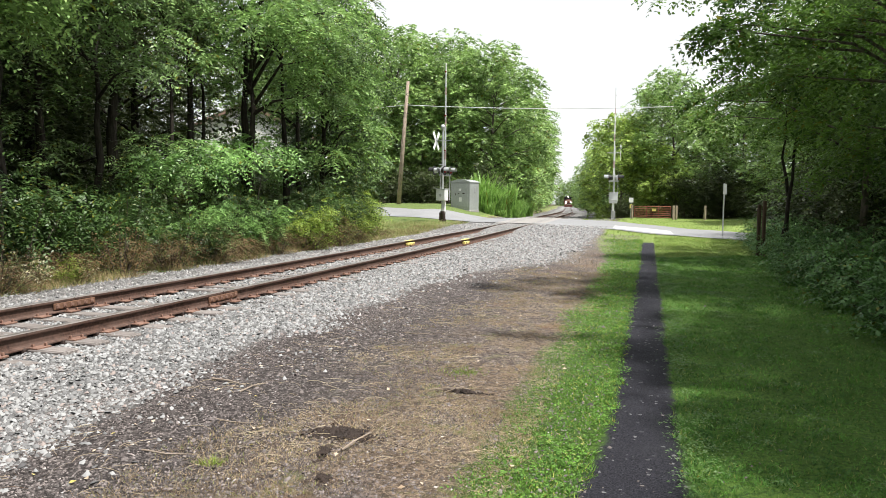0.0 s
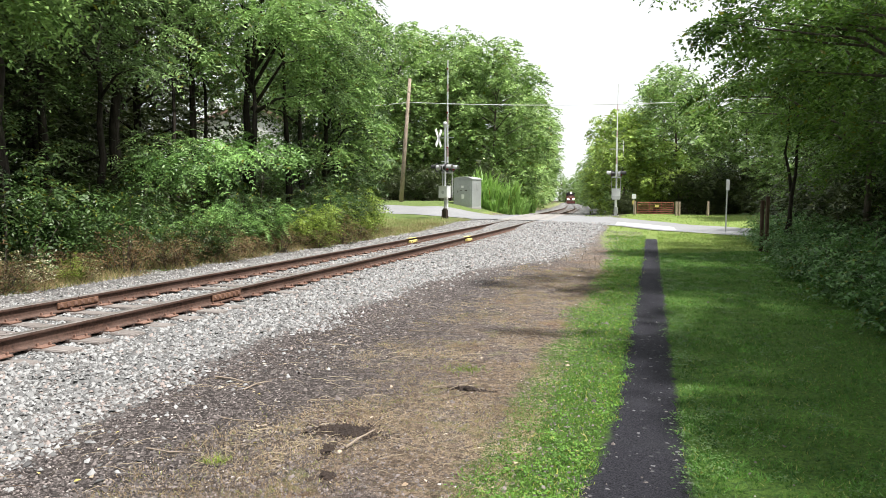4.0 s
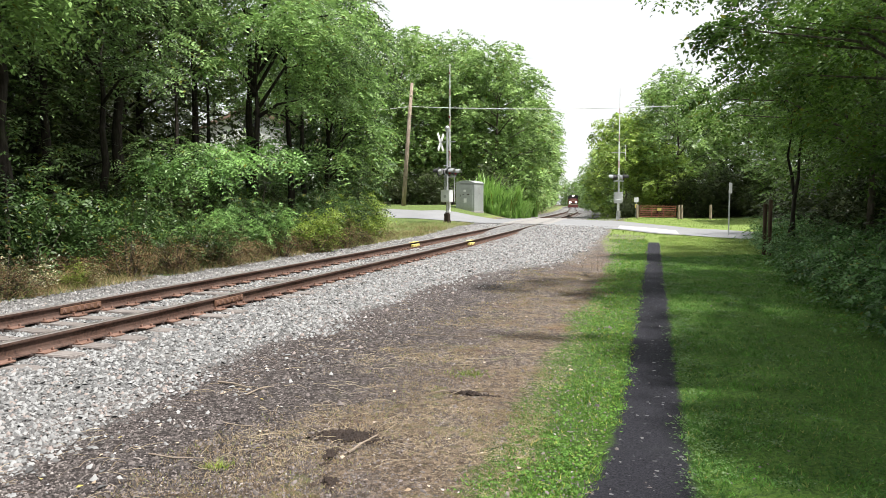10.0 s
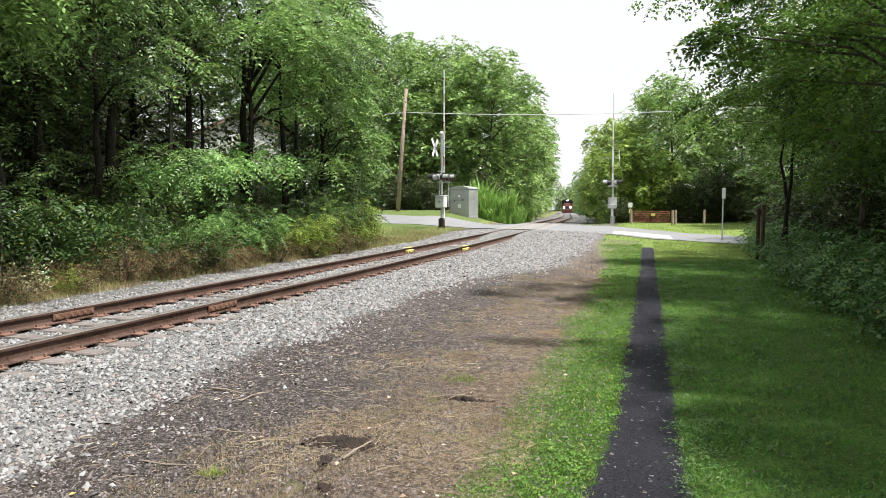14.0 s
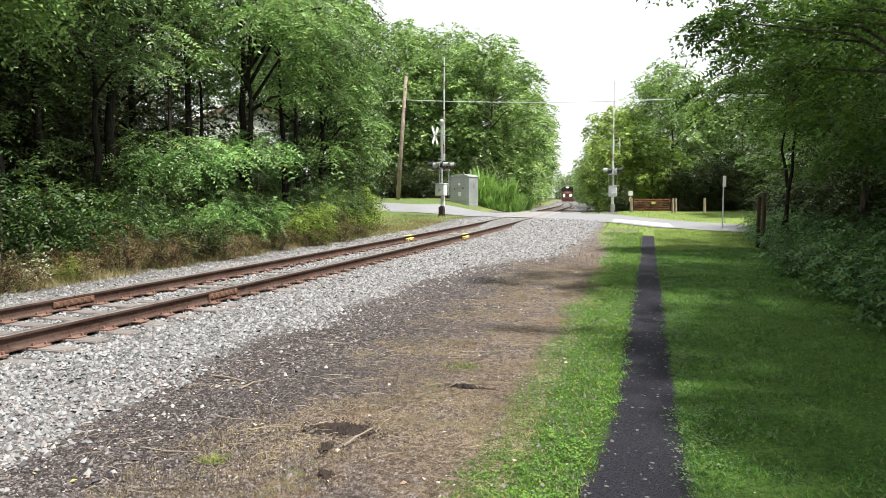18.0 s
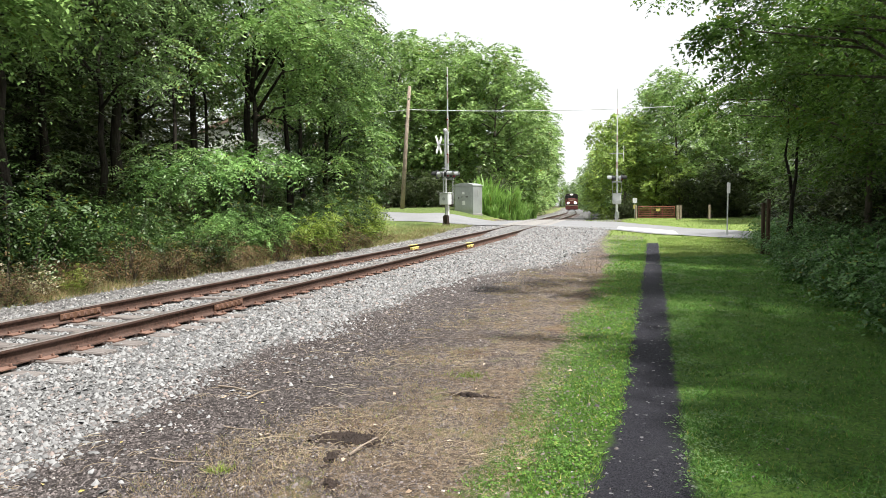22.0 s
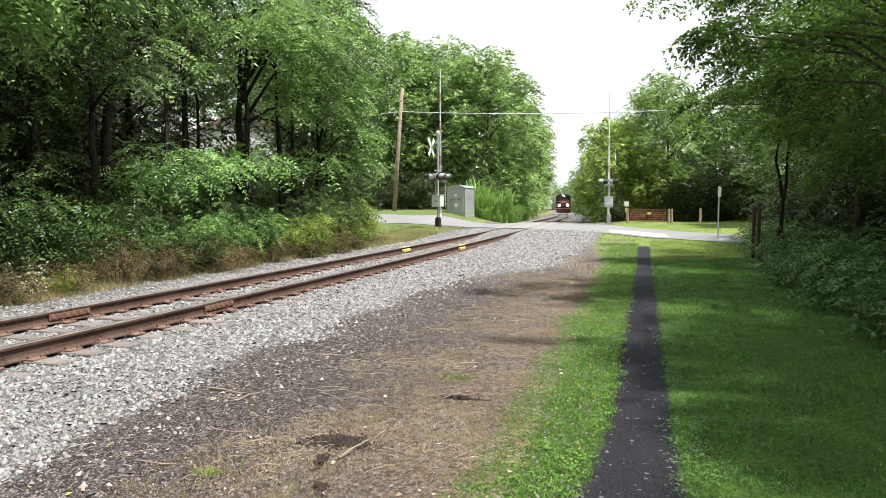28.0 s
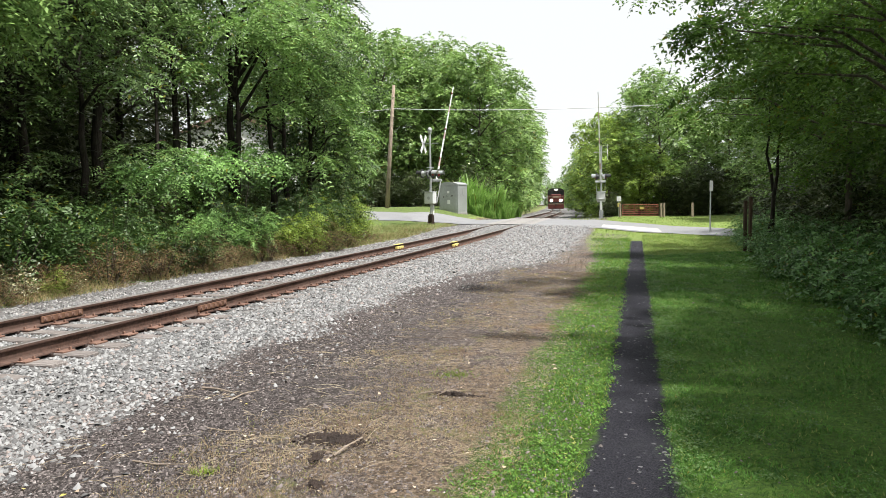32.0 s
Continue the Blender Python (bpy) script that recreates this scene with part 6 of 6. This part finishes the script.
def locomotive():
    """A diesel switcher, its front towards -y, its base on the rail heads."""
    t = thing("locomotive", Matrix.Identity(4), "maroon and black diesel locomotive with lit headlights", "locomotive")

    def piece(name, size, at, mat, bevel=0.03, parent=t, label="", rot=(0, 0, 0)):
        bm = bmesh.new()
        box(bm, size, pose(*at, *rot), bevel)
        return part(name, bm, mat, parent, label)

    piece("frame", (2.9, 15.6, 0.42), (0, 8.2, 1.22), M_LOCOBLACK)
    piece("pilot", (2.9, 0.18, 0.98), (0, 0.42, 0.6), M_MAROON, label="dark maroon pilot plate")
    piece("pilot_stripe", (2.9, 0.03, 0.14), (0, 0.31, 1.06), M_STRIPE, 0.004)
    piece("footboard", (2.7, 0.35, 0.06), (0, 0.2, 0.2), M_LOCOBLACK)
    piece("coupler", (0.28, 0.8, 0.30), (0, 0.05, 0.88), M_DARKIRON, 0.05)
    piece("nose", (1.75, 2.0, 1.45), (0, 1.75, 2.12), M_MAROON, 0.10, label="short maroon nose")
    piece("nose_stripe", (1.0, 0.03, 0.28), (0, 0.735, 2.35), M_STRIPE, 0.005)
    cab = piece("cab", (3.05, 2.2, 2.1), (0, 3.75, 2.5), M_MAROON, 0.06, label="maroon cab")
    piece("cab_front_band", (3.0, 0.03, 0.8), (0, 2.635, 3.12), M_LOCOBLACK, 0.004, cab)
    for x in (-1.02, -0.36, 0.36, 1.02):
        piece("windshield", (0.52, 0.03, 0.55), (x, 2.61, 3.14), M_GLASS, 0.004, cab)
    bm = bmesh.new()
    prof = [(-1.58, 3.5), (-1.2, 3.82), (-0.6, 3.98), (0.6, 3.98), (1.2, 3.82), (1.58, 3.5)]
    a = [bm.verts.new((x, 2.45, z)) for x, z in prof]
    b = [bm.verts.new((x, 5.0, z)) for x, z in prof]
    for i in range(6):
        bm.faces.new((a[i], a[(i + 1) % 6], b[(i + 1) % 6], b[i]))
    bm.faces.new(a[::-1])
    bm.faces.new(b)
    bmesh.ops.recalc_face_normals(bm, faces=bm.faces)
    part("roof", bm, M_LOCOBLACK, cab, "black cab roof")
    piece("hood", (1.85, 10.2, 2.4), (0, 9.9, 2.6), M_LOCOBLACK, 0.08)
    for y in (6.5, 9.0, 11.5, 13.5):
        piece("radiator_grille", (1.9, 1.4, 0.5), (0, y, 3.4), M_DARKIRON, 0.01)
    piece("exhaust_stack", (0.5, 0.9, 0.35), (0, 9.5, 3.9), M_DARKIRON, 0.03)
    piece("fuel_tank", (2.3, 3.6, 0.75), (0, 8.2, 0.68), M_LOCOBLACK, 0.1)
    for s in (-1, 1):
        piece("handrail", (0.04, 0.04, 1.05), (s * 1.42, 0.5, 1.95), M_STRIPE, 0.006)
        piece("handrail", (0.04, 0.04, 1.05), (s * 0.6, 0.5, 1.95), M_STRIPE, 0.006)
        piece("handrail", (0.86, 0.04, 0.04), (s * 1.0, 0.5, 2.45), M_STRIPE, 0.006)
        piece("walkway_rail", (0.04, 10.0, 0.04), (s * 1.44, 10, 2.45), M_STRIPE, 0.006)
        piece("step", (0.45, 0.5, 0.5), (s * 1.2, 0.75, 0.75), M_LOCOBLACK, 0.02)
        hold = new("ditch_light")
        hold.parent = t
        bm = bmesh.new()
        rod(bm, (s * 0.86, 0.56, 1.72), (s * 0.86, 0.36, 1.72), 0.22, 0.27, n=16)
        part("housing", bm, M_LOCOBLACK, hold)
        bm = bmesh.new()
        rod(bm, (s * 0.86, 0.37, 1.72), (s * 0.86, 0.335, 1.72), 0.255, n=16)
        part("lamp", bm, M_LAMP, hold, "lit round headlight")
    for k in (-0.16, 0.16):
        hl = new("headlight")
        hl.parent = t
        bm = bmesh.new()
        rod(bm, (k, 2.6, 3.72), (k, 2.36, 3.72), 0.15, n=14)
        part("housing", bm, M_LOCOBLACK, hl)
        bm = bmesh.new()
        rod(bm, (k, 2.37, 3.72), (k, 2.33, 3.72), 0.13, n=14)
        part("lamp", bm, M_LAMP, hl, "lit round headlight")
    for y0 in (2.6, 11.8):
        bg_ = new("truck")
        bg_.parent = t
        for s in (-1, 1):
            piece("side_frame", (0.16, 3.2, 0.4), (s * 1.05, y0 + 1.1, 0.62), M_LOCOBLACK, 0.05, bg_)
            for k in (0.0, 2.2):
                bm = bmesh.new()
                rod(bm, (s * 0.68, y0 + k, 0.5), (s * 0.82, y0 + k, 0.5), 0.5, n=20)
                part("wheel", bm, M_DARKIRON, bg_)
    return t


loco = locomotive()


# ---- things on the ground ----
def stick(name, pts, r, label):
    bm = bmesh.new()
    tube(bm, pts, [r * (1 - 0.6 * i / (len(pts) - 1)) for i in range(len(pts))], 6)
    tagged(part(name, bm, M_STICK), label, "stick", "fallen sticks")


stick("stick", [(-1.76, 4.22, 0.02), (-1.72, 4.34, 0.045), (-1.67, 4.52, 0.05)], 0.009, "short pale broken stick on turned soil")
stick("stick", [(-3.58, 5.62, 0.012), (-3.40, 5.58, 0.02), (-3.18, 5.50, 0.012)], 0.012, "thin grey fallen stick on gravel")
stick("stick", [(-3.12, 5.30, 0.012), (-3.10, 5.48, 0.02), (-3.02, 5.6, 0.02)], 0.008, "thin pale forked twig on gravel")


def soil_patch(x, y, rx, ry, label, seed, clods):
    """Clods of dark soil heaped loosely, with straws and crumbs round them."""
    rng = np.random.default_rng(seed)
    a = rng.uniform(0, 2 * math.pi, clods)
    r = np.abs(rng.normal(0, 0.6, clods)) * (1 + 0.35 * np.sin(a * 3 + seed) + 0.2 * np.sin(a * 7))
    px, py = x + rx * r * np.cos(a), y + ry * r * np.sin(a)
    s = rng.uniform(0.006, 0.024, clods) * (1.25 - 0.5 * np.minimum(r, 1))
    ob = stones("soil_patch", np.stack([px, py, ground_z(px, py) + s * 0.25 + 0.012 * (1 - np.minimum(r, 1))], 1), s, M_SOIL, label, "soil", seed)
    ob["group"] = "dug soil patches"


soil_patch(-1.88, 4.56, 0.24, 0.15, "dark turned soil patch on dry ground", 3, 900)
soil_patch(-1.86, 4.17, 0.04, 0.13, "small dark soil patch on dry ground", 5, 110)
soil_patch(-1.69, 3.77, 0.05, 0.07, "small dark soil patch on dry ground", 6, 80)
soil_patch(-1.34, 5.84, 0.20, 0.035, "narrow dark soil patch with twigs", 8, 230)


stem_rng = random.Random(17)
for i in range(11):
    x, y = -1.3 + stem_rng.uniform(-0.5, 0.6), 17.5 + stem_rng.uniform(-1.2, 1.4)
    h = stem_rng.uniform(0.08, 0.2)
    stick("dead_stem", [(x, y, 0), (x + stem_rng.uniform(-0.03, 0.03), y, h * 0.5), (x + stem_rng.uniform(-0.06, 0.06), y, h)], 0.009, "short dead upright stem in dry ground")
for pts in ([(-1.62, 5.80, 0.012), (-1.45, 5.86, 0.03), (-1.28, 5.84, 0.015)], [(-1.36, 5.98, 0.012), (-1.40, 5.86, 0.03), (-1.48, 5.76, 0.012)], [(-2.6, 8.2, 0.01), (-2.42, 8.16, 0.02), (-2.22, 8.22, 0.01)],
            [(-3.62, 7.3, 0.012), (-3.5, 7.2, 0.02), (-3.42, 7.08, 0.012)], [(-2.9, 4.6, 0.01), (-2.74, 4.54, 0.02), (-2.5, 4.6, 0.01)], [(-3.0, 3.9, 0.01), (-2.8, 3.86, 0.018), (-2.62, 3.92, 0.01)]):
    stick("stick", pts, 0.007, "thin pale fallen twig on the ground")


# ---- what moves ----
def motions():
    rows = []
    for t in range(0, 33, 2):
        d = 262.0 - 4.0 * t
        y = d
        rows.append((t, Matrix.Translation((float(track_x(y)), y, RAIL_TOP + float(dip(y)))) @ Matrix.Rotation(-math.atan(float(track_slope(y + 6))), 4, "Z")))
    walk(loco, rows)
    for arm, s in ((arm_near, 1), (arm_far, 1)):
        walk(arm, [(t, pose(-0.34, 0, 1.58, 0, -s * a, 0)) for t, a in ((0, 0), (28.0, 0), (28.5, 1.5), (29.0, 4.5), (29.6, 9.0), (30.0, 11.8), (30.4, 15.0), (30.8, 18.0), (31.2, 21.0), (31.6, 23.5), (32.0, 25.5))])


motions()
